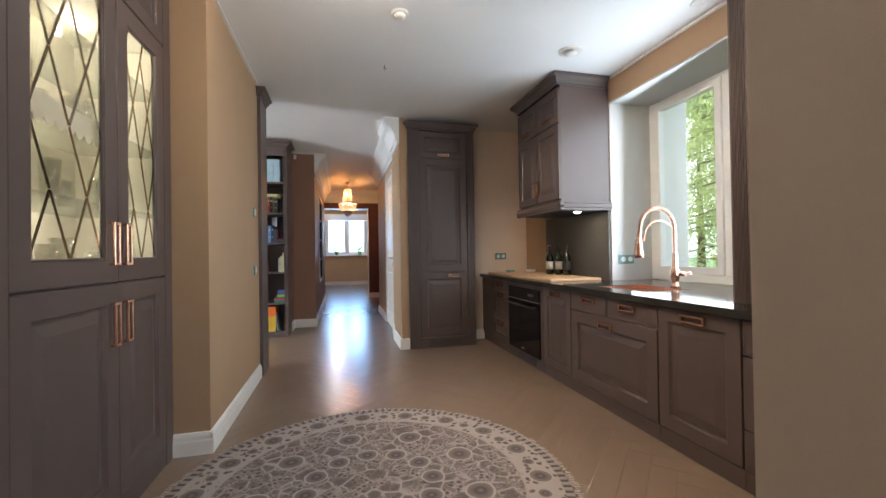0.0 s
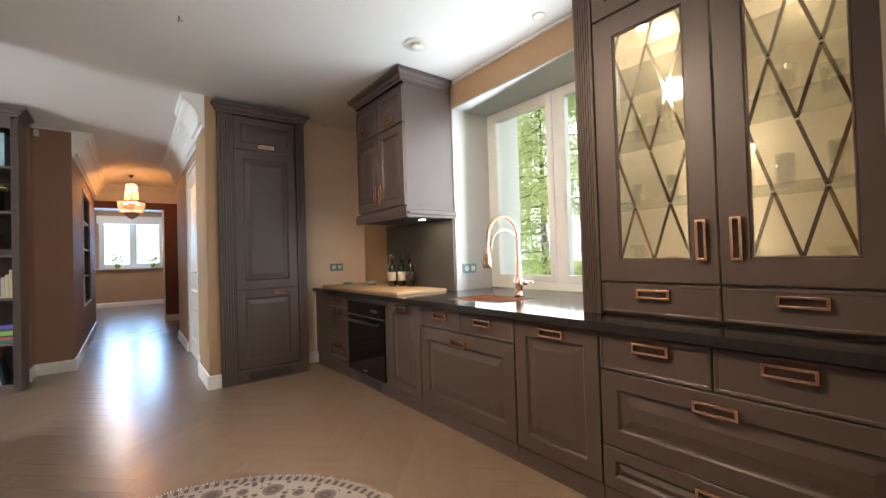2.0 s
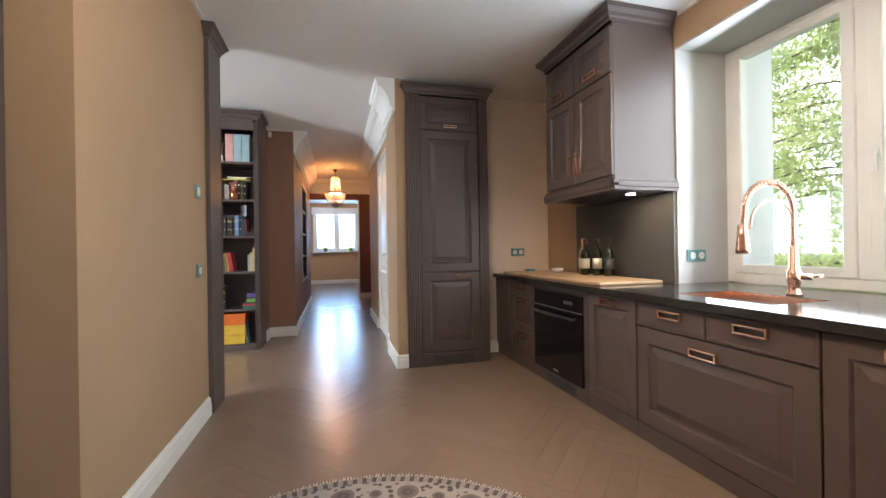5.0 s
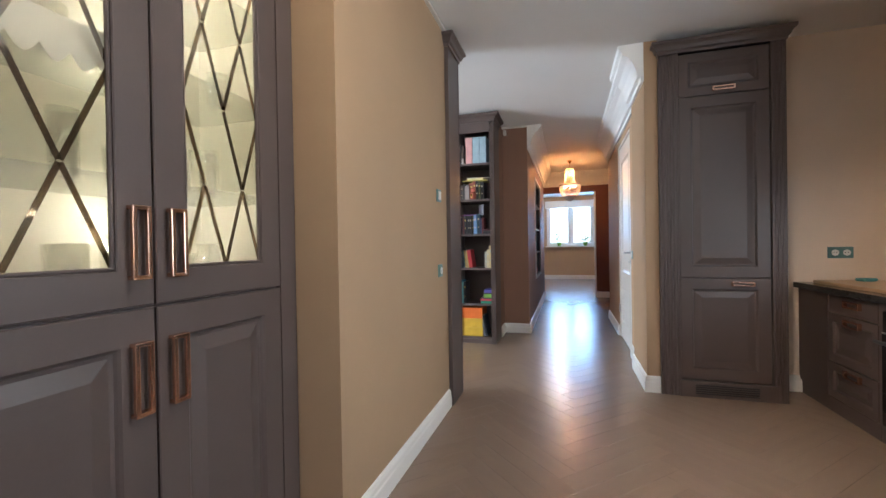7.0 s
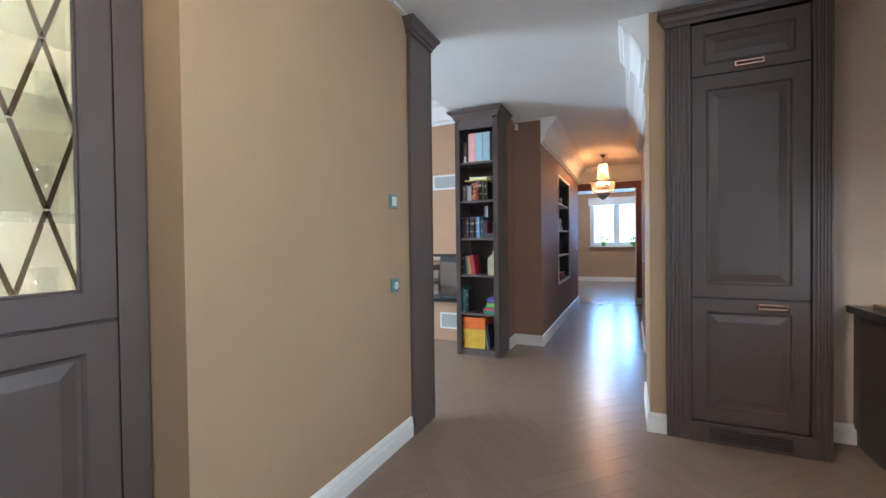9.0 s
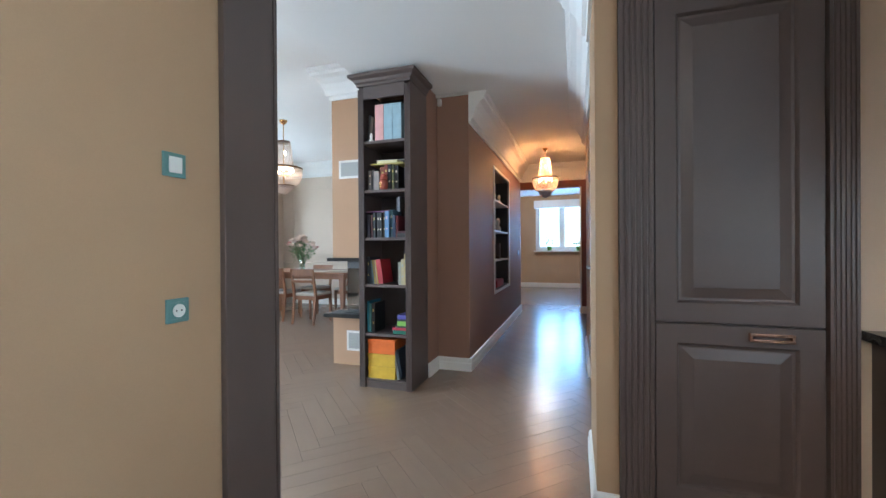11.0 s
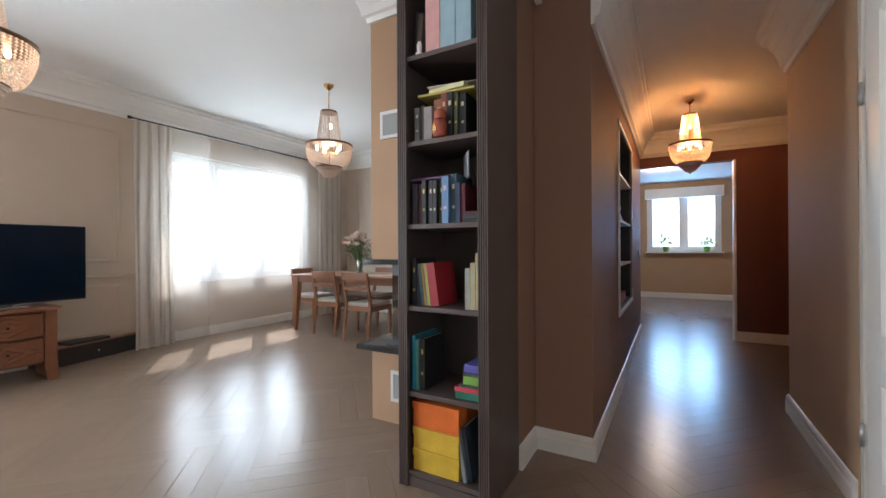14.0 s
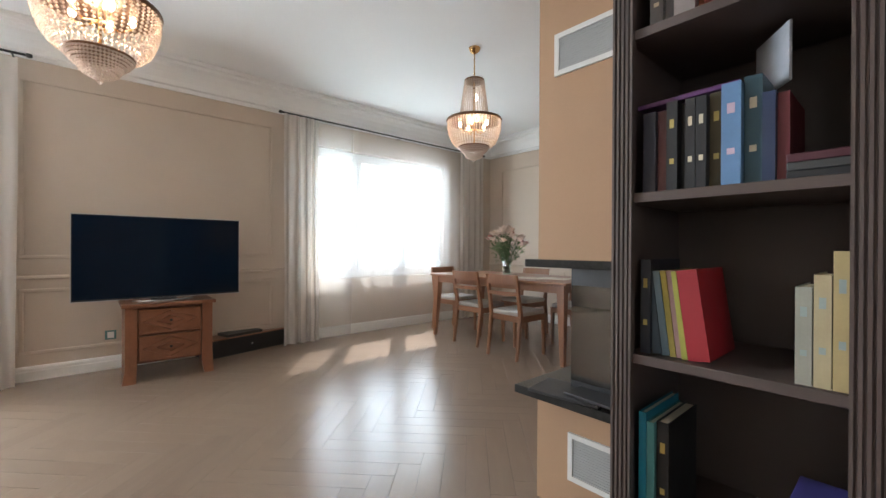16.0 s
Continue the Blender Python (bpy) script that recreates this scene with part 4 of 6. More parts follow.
part("rose", lathe(bmesh.new(), [(0.026, -0.004), (0.026, 0.004)], 20), M_STEEL, door, "", pose(0.85, -0.004, 1.05, 90))
part("lock", lathe(bmesh.new(), [(0.026, -0.004), (0.026, 0.004)], 20), M_STEEL, door, "", pose(0.85, -0.004, 0.955, 90))
part("key", boxes((0.842, 0.858, -0.03, -0.008, 0.950, 0.960), bevel=0.002), M_STEEL, door)
for z in (0.30, 1.78):
    part("hinge", lathe(bmesh.new(), [(0.009, 0), (0.009, 0.10)], 12, (-0.001, -0.016, z)), M_STEEL, door)


def wall_plate(name, m, n, kind, label):
    """Sockets or switches in a frame, facing -y, centred on m."""
    e = thing(name, m, label, name.split("_")[-1])
    w = 0.07 * n + 0.014
    part("frame", boxes((-w / 2, w / 2, -0.010, 0, -0.042, 0.042), bevel=0.003), M_SOCKET, e)
    for i in range(n):
        cx = (i - (n - 1) / 2) * 0.07
        if kind == "switch":
            part("rocker", boxes((cx - 0.024, cx + 0.024, -0.015, -0.010, -0.028, 0.028), bevel=0.002), M_SOCKETW, e)
        else:
            part("insert", boxes((cx - 0.029, cx + 0.029, -0.0125, -0.010, -0.029, 0.029), bevel=0.002), M_SOCKET, e)
            part("ring", lathe(bmesh.new(), [(0.023, 0), (0.023, 0.003), (0.019, 0.003), (0.018, 0.0005)], 20), M_SOCKETW, e, "", pose(cx, -0.0125, 0, 90))
            for s in (-0.0095, 0.0095):
                part("hole", lathe(bmesh.new(), [(0.003, 0), (0.003, 0.0012)], 10), M_BLACK, e, "", pose(cx + s, -0.0130, 0, 90))
    return e


wall_plate("light_switch", pose(-0.86, 3.465, 1.493, 0, 0, 90), 1, "switch", "grey framed light switch on the tan wall")
wall_plate("thermostat_socket", pose(-0.86, 3.472, 0.988, 0, 0, 90), 1, "socket", "grey framed socket on the tan wall")
wall_plate("double_socket", pose(1.905, 4.598, 1.057), 2, "socket", "grey double socket above the worktop")
wall_plate("double_socket", pose(2.425, 2.840, 1.03, 0, 0, -2.75), 2, "socket", "grey double socket on the window reveal")
wall_plate("hall_socket", pose(0.59, 5.225, 1.035, 0, 0, -90), 1, "socket", "grey-green framed socket beside the hall door")
wall_plate("hall_switch", pose(-0.51, 9.70, 1.10, 0, 0, 90), 1, "switch", "light switch on the brown hall wall")
wall_plate("living_socket", pose(-5.72, 4.66, 0.32, 0, 0, 90), 1, "switch", "white socket beside the chest")

vent = thing("ceiling_vent", pose(1.66, 2.475, LOW), "round white ceiling air valve", "vent")
part("flange", lathe(bmesh.new(), [(0.055, -0.006), (0.085, -0.012), (0.092, -0.008), (0.092, 0)], 28), M_TRIM, vent)
part("disc", lathe(bmesh.new(), [(0.01, -0.032), (0.045, -0.030), (0.050, -0.022), (0.02, -0.004)], 28), M_TRIM, vent)
sd = thing("smoke_detector", pose(0.27, 2.26, LOW), "round white smoke detector on the ceiling", "detector")
part("base", lathe(bmesh.new(), [(0.05, -0.018), (0.056, -0.012), (0.056, 0)], 24), M_TRIM, sd)
part("dome", lathe(bmesh.new(), [(0.018, -0.042), (0.034, -0.036), (0.038, -0.018)], 24), M_TRIM, sd)
hk = thing("ceiling_hook", pose(0.25, 3.03, LOW), "dark metal lamp hook with loose wire ends", "hook")
part("hook", tube(bmesh.new(), [(0, 0, 0), (0, 0, -0.02), (0.012, 0, -0.032), (0.016, 0, -0.022)], 0.003, 8), M_BLACK, hk)
part("wire", tube(bmesh.new(), [(0.004, 0, 0), (-0.006, 0.006, -0.02), (0.0, 0.01, -0.042)], 0.0022, 6), M_BLACK, hk)
solid("ceiling_spot", lathe(bmesh.new(), [(0.03, -0.006), (0.045, -0.006), (0.045, 0)], 24), M_TRIM, "small round white ceiling fitting", "fitting", m=pose(2.12, 1.73, LOW))
ms = thing("motion_detector", pose(-0.79, 6.18, 2.61), "small white alarm detector in the corner", "detector")
part("housing", boxes((-0.02, 0.02, -0.02, 0.02, -0.03, 0.04), bevel=0.008), M_TRIM, ms)
part("bracket", boxes((-0.006, 0.006, 0.02, 0.04, -0.01, 0.01)), M_TRIM, ms)
kl = thing("kitchen_ceiling_lamp", pose(-0.03, 1.57, LOW), "small round white ceiling spotlight, lit warm", "lamp")
part("rim", lathe(bmesh.new(), [(0.045, -0.07), (0.055, -0.07), (0.06, 0)], 32), M_TRIM, kl)
part("diffuser", lathe(bmesh.new(), [(0.02, -0.074), (0.044, -0.072), (0.044, -0.06)], 32), M_DOWNLIGHT, kl)
point_lamp("far_spot_lamp", (-0.29, 12.7, LOW - 0.06), 30, (1.0, 0.80, 0.58), 0.04)
fs = thing("far_ceiling_spot", pose(-0.29, 12.7, LOW), "lit recessed spotlight in the far room", "spotlight")
part("rim", lathe(bmesh.new(), [(0.03, -0.008), (0.05, -0.006), (0.05, 0)], 20), M_TRIM, fs)
part("lens", lathe(bmesh.new(), [(0.028, -0.010), (0.028, -0.004)], 20), M_DOWNLIGHT, fs)

# ---- round rug ----
def rug_material():
    m = bpy.data.materials.new("woven_rug")
    m.use_nodes = True
    N, L = m.node_tree.nodes, m.node_tree.links
    b = N["Principled BSDF"]
    b.inputs["Roughness"].default_value = 0.95

    def calc(op, *ins):
        n = N.new("ShaderNodeMath")
        n.operation = op
        for i, v in enumerate(ins):
            if isinstance(v, (int, float)):
                n.inputs[i].default_value = v
            else:
                L.new(v, n.inputs[i])
        return n.outputs[0]

    def ramp(sock, *stops):
        n = N.new("ShaderNodeValToRGB")
        e = n.color_ramp.elements
        e[0].position, e[1].position = stops[0][0], stops[-1][0]
        e[0].color, e[1].color = (*stops[0][1], 1), (*stops[-1][1], 1)
        for p, c in stops[1:-1]:
            e.new(p).color = (*c, 1)
        L.new(sock, n.inputs[0])
        return n.outputs[0]

    def blend(fac, a, c):
        n = N.new("ShaderNodeMixRGB")
        L.new(fac, n.inputs[0])
        for s, i in ((a, 1), (c, 2)):
            if isinstance(s, tuple):
                n.inputs[i].default_value = (*s, 1)
            else:
                L.new(s, n.inputs[i])
        return n.outputs[0]

    CREAM, DARK, MID, DUSK = (0.40, 0.345, 0.31), (0.085, 0.066, 0.062), (0.20, 0.165, 0.15), (0.135, 0.105, 0.098)
    tc = N.new("ShaderNodeTexCoord")
    warp = N.new("ShaderNodeTexNoise")
    warp.inputs["Scale"].default_value = 14
    L.new(tc.outputs["Object"], warp.inputs["Vector"])
    shift = N.new("ShaderNodeVectorMath")
    shift.operation = "MULTIPLY_ADD"
    shift.inputs[1].default_value = (0.03, 0.03, 0)
    L.new(warp.outputs["Color"], shift.inputs[0])
    L.new(tc.outputs["Object"], shift.inputs[2])
    flat = shift.outputs[0]
    xyz = N.new("ShaderNodeSeparateXYZ")
    L.new(tc.outputs["Object"], xyz.inputs[0])
    r = calc("SQRT", calc("ADD", calc("MULTIPLY", xyz.outputs[0], xyz.outputs[0]), calc("MULTIPLY", xyz.outputs[1], xyz.outputs[1])))
    turn = calc("DIVIDE", calc("ARCTAN2", xyz.outputs[1], xyz.outputs[0]), 2 * math.pi)

    def medallions(count, radius, size, phase):
        """Distance from the nearest of a ring of medallions, in medallion sizes."""
        u = calc("SUBTRACT", calc("FRACT", calc("ADD", calc("MULTIPLY", turn, count), phase + count)), 0.5)
        u = calc("MULTIPLY", u, 2 * math.pi * radius / count)
        v = calc("SUBTRACT", r, radius)
        d = calc("SQRT", calc("ADD", calc("MULTIPLY", u, u), calc("MULTIPLY", v, v)))
        d = calc("ADD", d, calc("MULTIPLY", calc("SUBTRACT", warp.outputs["Fac"], 0.5), 0.018))
        return calc("DIVIDE", d, size)

    def cells(scale, feature):
        n = N.new("ShaderNodeTexVoronoi")
        n.feature = feature
        n.inputs["Scale"].default_value = scale
        L.new(flat, n.inputs["Vector"])
        return n.outputs["Distance"]

    spots = ramp(cells(34, "F1"), (0.18, DARK), (0.30, DUSK), (0.40, MID), (0.52, CREAM), (0.62, MID))
    vines = ramp(cells(11, "DISTANCE_TO_EDGE"), (0.0, CREAM), (0.045, (0.36, 0.31, 0.28)), (0.07, MID), (0.16, DUSK))
    coarse = N.new("ShaderNodeTexNoise")
    coarse.inputs["Scale"].default_value, coarse.inputs["Detail"].default_value = 9, 5
    L.new(flat, coarse.inputs["Vector"])
    field = blend(ramp(coarse.outputs["Fac"], (0.40, (0, 0, 0)), (0.60, (1, 1, 1))), spots, vines)
    border = ramp(cells(26, "F1"), (0.20, DARK), (0.34, MID), (0.42, CREAM), (0.70, (0.38, 0.33, 0.30)))
    in_border = ramp(r, (0.735, (0, 0, 0)), (0.74, (1, 1, 1)))
    c = blend(in_border, field, border)
    for count, radius, size, phase in ((18, 0.825, 0.062, 0.0), (18, 0.815, 0.036, 0.5), (9, 0.52, 0.075, 0.0), (12, 0.30, 0.06, 0.5)):
        d = medallions(count, radius, size, phase)
        inside = ramp(d, (0.0, MID), (0.30, DARK), (0.42, DUSK), (0.80, MID), (0.86, CREAM), (1.0, CREAM))
        c = blend(ramp(d, (0.98, (1, 1, 1)), (1.02, (0, 0, 0))), c, inside)
    dots = calc("FRACT", calc("ADD", calc("MULTIPLY", turn, 130), 130.0))
    edge = blend(ramp(dots, (0.40, (0, 0, 0)), (0.5, (1, 1, 1))), DARK, (0.30, 0.26, 0.235))
    c = blend(ramp(r, (0.905, (0, 0, 0)), (0.91, (1, 1, 1)), (0.945, (1, 1, 1)), (0.95, (0, 0, 0))), c, edge)
    c = blend(ramp(r, (0.725, (0, 0, 0)), (0.73, (0.8, 0.8, 0.8)), (0.742, (0.8, 0.8, 0.8)), (0.747, (0, 0, 0))), c, CREAM)
    L.new(c, b.inputs["Base Color"])
    nf = N.new("ShaderNodeTexNoise")
    nf.inputs["Scale"].default_value = 320
    L.new(tc.outputs["Object"], nf.inputs["Vector"])
    bp = N.new("ShaderNodeBump")
    bp.inputs["Strength"].default_value, bp.inputs["Distance"].default_value = 0.5, 0.004
    L.new(nf.outputs["Fac"], bp.inputs["Height"])
    L.new(bp.outputs[0], b.inputs["Normal"])
    return m


rug = thing("round_rug", pose(0.0, 1.60, 0.0), "round patterned rug in faded brown and cream, short fringe", "rug")
part("woven_face", lathe(bmesh.new(), [(0.955, 0.0005), (0.962, 0.005), (0.95, 0.010), (0.5, 0.0105), (0.0, 0.0105)], 96), rug_material(), rug)
bm = bmesh.new()
rng = random.Random(3)
for i in range(420):
    a = 2 * math.pi * i / 420 + rng.uniform(-0.004, 0.004)
    r2 = 0.975 + rng.uniform(0.0, 0.02)
    d, s = Vector((math.cos(a), math.sin(a), 0)), Vector((-math.sin(a), math.cos(a), 0)) * 0.0035
    q = [d * 0.955 - s, d * r2 - s * 0.5, d * r2 + s * 0.5, d * 0.955 + s]
    top = [bm.verts.new((p.x, p.y, 0.006 if j in (0, 3) else 0.002)) for j, p in enumerate(q)]
    bm.faces.new(top)
tagged(part("fringe", bm, M_SEAT, rug, "cream fringe"), kind="stuff")

# ---- bookcase ----
bc = thing("bookcase", pose(-1.315, 5.535, 0), "tall narrow taupe bookcase with fluted pilasters and cornice, nearly full", "bookcase")
BW, BD, BH = 0.485, 0.385, 2.585
part("side", boxes((0.0, 0.03, 0.012, BD, 0, BH)), M_TAUPE, bc)
part("side", boxes((BW - 0.03, BW, 0.012, BD, 0, BH)), M_TAUPE, bc)
part("back", boxes((0.03, BW - 0.03, BD - 0.015, BD, 0.0, BH)), M_TAUPE_IN, bc)
part("pilaster", pilaster_bm(0.05, BH - 0.02, 0.024, 3, 0.0), M_TAUPE, bc, "", pose(0, 0.012, 0))
part("pilaster", pilaster_bm(0.05, BH - 0.02, 0.024, 3, 0.0), M_TAUPE, bc, "", pose(BW - 0.05, 0.012, 0))
part("frieze", boxes((0.05, BW - 0.05, -0.008, 0.012, BH - 0.11, BH)), M_TAUPE, bc)
SHELVES = (0.075, 0.465, 0.886, 1.289, 1.697, 2.119)
for z in SHELVES:
    part("shelf", boxes((0.031, BW - 0.031, 0.004, BD - 0.016, z - 0.024, z), bevel=0.002), M_TAUPE, bc)
part("plinth", boxes((0.05, BW - 0.05, 0.0, 0.02, 0, 0.05)), M_TAUPE, bc)
part("cornice", crown_bm(BW, BD, 0.092, 0.065), M_TAUPE, bc, "", pose(0, -0.012, BH))

PAINT = {}


def paint(c):
    if c not in PAINT:
        PAINT[c] = material("book_cover", c, 0.5, vary=0.12, scale=14, fine=0.06, bump=0.05)
    return PAINT[c]


M_PAGES = material("book_pages", (0.62, 0.55, 0.43), 0.85, vary=0.08, scale=3, fine=0.2, fine_scale=300, stretch=(30, 1, 1))


def book(m, t, h, d, color, label, band=None, group="books on the bookcase"):
    """Standing on its tail, spine to the front (-y); t thick along x."""
    b = thing("book", m, label, "book", group)
    part("cover", boxes((0, 0.0025, 0, d, 0, h), (t - 0.0025, t, 0, d, 0, h), (0.0025, t - 0.0025, 0, 0.003, 0, h)), paint(tuple(0.7 * v for v in color)), b)
    part("page_block", boxes((0.0026, t - 0.0026, 0.004, d - 0.004, 0.004, h - 0.004)), M_PAGES, b)
    if band:
        for z0, z1 in ((0.70, 0.80), (0.30, 0.36)):
            part("spine_mark", boxes((t * 0.3, t * 0.7, -0.0006, 0.0, h * z0, h * z1)), paint(band), b, "plain spine lettering bar")
    return b


def shelf_books(z, x, rows):
    """rows of (thickness, height, depth, colour, label, band, lean)."""
    for t, h, d, c, label, band, lean in rows:
        book(pose(-1.315 + x, 5.535 + 0.03 + 0.01 * (int(t * 1000) % 3), z, 0, lean, 0), t, h, d, c, label if "shelf" in label or "bottom" in label else label + " on the bookcase shelf", band)
        x += t / math.cos(radians(lean)) + 0.0015
    return x


BLK, NAVY, RED, GOLD, CRM, TEAL = (0.02, 0.02, 0.022), (0.03, 0.05, 0.12), (0.32, 0.03, 0.03), (0.55, 0.42, 0.12), (0.62, 0.55, 0.40), (0.05, 0.32, 0.40)
z = SHELVES[5] + 0.001
shelf_books(z, 0.055, [(0.02, 0.24, 0.20, BLK, "black book leaning on the top shelf", None, 5), (0.025, 0.22, 0.18, (0.16, 0.12, 0.10), "brown book on the top shelf", None, 6)])
for x, c, n in ((0.145, (0.62, 0.33, 0.31), "pink"), (0.228, (0.30, 0.42, 0.48), "pale blue"), (0.311, (0.30, 0.42, 0.48), "pale blue")):
    e = thing("box_file", pose(-1.315 + x, 5.56, z), "large %s box file on the top shelf" % n, "box file", "box files")
    part("cover", boxes((0, 0.003, 0, 0.27, 0, 0.31), (0.077, 0.08, 0, 0.27, 0, 0.31), (0.003, 0.077, 0, 0.004, 0, 0.31), bevel=0.001), paint(c), e)
    part("filling", boxes((0.004, 0.076, 0.005, 0.265, 0.006, 0.304)), M_PAGES, e)
solid("bookend_figure", lathe(bmesh.new(), [(0.018, 0), (0.02, 0.012), (0.010, 0.02), (0.014, 0.05), (0.006, 0.07)], 14), M_TRIM, "small white ornament on the top shelf", "ornament", m=pose(-1.205, 5.56, z))
z = SHELVES[4] + 0.001
shelf_books(z, 0.075, [(0.03, 0.17, 0.2, (0.20, 0.19, 0.19), "grey book with a white label", CRM, 0), (0.022, 0.18, 0.2, (0.10, 0.09, 0.09), "dark book", None, 0), (0.045, 0.165, 0.2, (0.38, 0.33, 0.31), "pale grey album", None, 0),
                       (0.05, 0.20, 0.2, (0.30, 0.10, 0.05), "red-brown illustrated book", GOLD, 0), (0.03, 0.215, 0.2, (0.26, 0.06, 0.04), "dark red book", GOLD, 0), (0.03, 0.215, 0.2, BLK, "black book", CRM, 0),
                       (0.022, 0.21, 0.2, (0.12, 0.14, 0.06), "green-black book", GOLD, 0), (0.035, 0.205, 0.2, BLK, "black book with pale lettering", CRM, 0)])
jar = thing("toy_jar", pose(-1.085, 5.548, z), "small red and gold rounded jar on the shelf", "jar")
part("body", lathe(bmesh.new(), [(0.028, 0), (0.034, 0.02), (0.036, 0.06), (0.028, 0.085)], 18), paint((0.36, 0.08, 0.05)), jar)
part("lid", lathe(bmesh.new(), [(0.027, 0.085), (0.03, 0.10), (0.024, 0.125), (0.008, 0.135)], 18), paint((0.42, 0.10, 0.06)), jar)
part("panel", boxes((-0.022, -0.002, -0.0365, -0.030, 0.015, 0.06), bevel=0.004), M_BRASS, jar)
for i, (c, t, w, rz) in enumerate((((0.45, 0.38, 0.10), 0.012, 0.30, 4), ((0.62, 0.56, 0.30), 0.022, 0.20, -5), ((0.66, 0.64, 0.60), 0.004, 0.28, 9))):
    solid("paper_folder", boxes((-w / 2, w / 2, -0.10, 0.10, 0, t), bevel=0.0015), paint(c), "paper folder lying across the books", "folder", "papers on the books", pose(-1.075 + 0.02 * i, 5.67, z + 0.2165 + (0, 0.0125, 0.035)[i], 0, 0, rz))
z = SHELVES[3] + 0.001
shelf_books(z, 0.06, [(0.03, 0.20, 0.18, (0.03, 0.03, 0.05), "dark book in the shelf corner", None, 0), (0.022, 0.20, 0.18, (0.16, 0.05, 0.05), "dark red book", None, 0), (0.024, 0.215, 0.18, BLK, "black book with gold emblem", GOLD, 0), (0.014, 0.21, 0.18, BLK, "thin black book", None, 0),
                      (0.021, 0.212, 0.18, BLK, "black volume with pale lettering", CRM, 0), (0.021, 0.212, 0.18, BLK, "black volume with pale lettering", CRM, 0), (0.026, 0.218, 0.18, (0.10, 0.075, 0.03), "dark green and brown volume", GOLD, 0),
                      (0.036, 0.225, 0.18, (0.18, 0.34, 0.60), "light blue book with pink panel", (0.55, 0.40, 0.48), 0), (0.032, 0.235, 0.18, (0.05, 0.12, 0.16), "dark teal book with cream lettering", CRM, 0), (0.022, 0.19, 0.18, NAVY, "navy book", None, 0), (0.02, 0.185, 0.18, (0.20, 0.03, 0.04), "crimson book", None, 0)])
solid("purple_book", boxes((-0.11, 0.11, -0.08, 0.08, 0, 0.012), bevel=0.002), paint((0.10, 0.03, 0.12)), "thin purple book lying on the books", "book", m=pose(-1.165, 5.66, z + 0.219, 0, -1.5, 0))
solid("leaning_card", boxes((-0.003, 0.003, -0.07, 0.07, 0, 0.13), bevel=0.001), paint((0.42, 0.44, 0.48)), "grey card standing behind the books", "card", m=pose(-1.02, 5.70, z + 0.225, 0, 0, 35))
for k in range(3):
    solid("flat_book", boxes((-0.05, 0.05, -0.09, 0.09, 0, 0.017), bevel=0.002), paint((BLK, (0.05, 0.05, 0.05), (0.08, 0.02, 0.03))[k]), "dark book lying flat in a stack", "book", "flat stacked books", pose(-0.925, 5.66, z + 0.0175 * k))
z = SHELVES[2] + 0.001
shelf_books(z, 0.056, [(0.024, 0.235, 0.2, (0.03, 0.035, 0.05), "dark book in the shelf corner", GOLD, 0)])
shelf_books(z, 0.082, [(0.022, 0.205, 0.19, (0.05, 0.08, 0.11), "slate book leaning", None, -7), (0.016, 0.208, 0.19, (0.16, 0.24, 0.30), "grey-blue book leaning", None, -7), (0.013, 0.21, 0.19, (0.50, 0.40, 0.08), "yellow book leaning", None, -7), (0.013, 0.21, 0.19, (0.42, 0.24, 0.24), "dusky pink book leaning", None, -7), (0.012, 0.21, 0.19, (0.46, 0.44, 0.07), "lime yellow book leaning", None, -7), (0.045, 0.212, 0.20, (0.42, 0.02, 0.03), "thick red book leaning", None, -8)])
for i, (x, h, c) in enumerate(((0.358, 0.19, (0.45, 0.44, 0.36)), (0.385, 0.215, (0.60, 0.50, 0.30)), (0.412, 0.26, (0.64, 0.50, 0.24)))):
    book(pose(-1.315 + x, 5.55, z), 0.025, h, 0.17, c, "cream and yellow book at the shelf end", (0.30, 0.36, 0.36))
z = SHELVES[1] + 0.001
shelf_books(z, 0.054, [(0.018, 0.27, 0.22, (0.03, 0.30, 0.45), "bright blue folder", None, 0), (0.018, 0.25, 0.22, (0.12, 0.36, 0.36), "pale teal folder", None, 0), (0.028, 0.255, 0.2, BLK, "black book with gold emblem", GOLD, 0)])
zz = z
for t, w, c, n in ((0.032, 0.15, (0.02, 0.16, 0.10), "dark green"), (0.022, 0.155, (0.50, 0.04, 0.07), "crimson"), (0.014, 0.13, (0.03, 0.05, 0.04), "black"), (0.040, 0.11, (0.18, 0.36, 0.06), "lime green"), (0.016, 0.11, (0.05, 0.05, 0.06), "dark"), (0.036, 0.105, (0.10, 0.09, 0.36), "violet and blue")):
    solid("flat_book", boxes((-w, 0, -0.09, 0.09, 0, t), bevel=0.002), paint(c), "%s book lying flat in a stack" % n, "book", "flat stacked books", pose(-0.868, 5.655, zz))
    zz += t + 0.0006
z = SHELVES[0] + 0.001
zz = z
for t, c, n in ((0.105, (0.56, 0.36, 0.03), "yellow"), (0.105, (0.56, 0.36, 0.03), "yellow"), (0.125, (0.62, 0.13, 0.015), "orange")):
    e = thing("storage_box", pose(-1.255, 5.555, zz), "%s cardboard storage box stacked at the bottom" % n, "box", "storage boxes")
    part("box", boxes((0.004, 0.256, 0.004, 0.296, 0, t - 0.03)), paint(c), e)
    part("lid", boxes((0, 0.26, 0, 0.30, t - 0.035, t), bevel=0.002), paint(c), e)
    zz += t + 0.0008
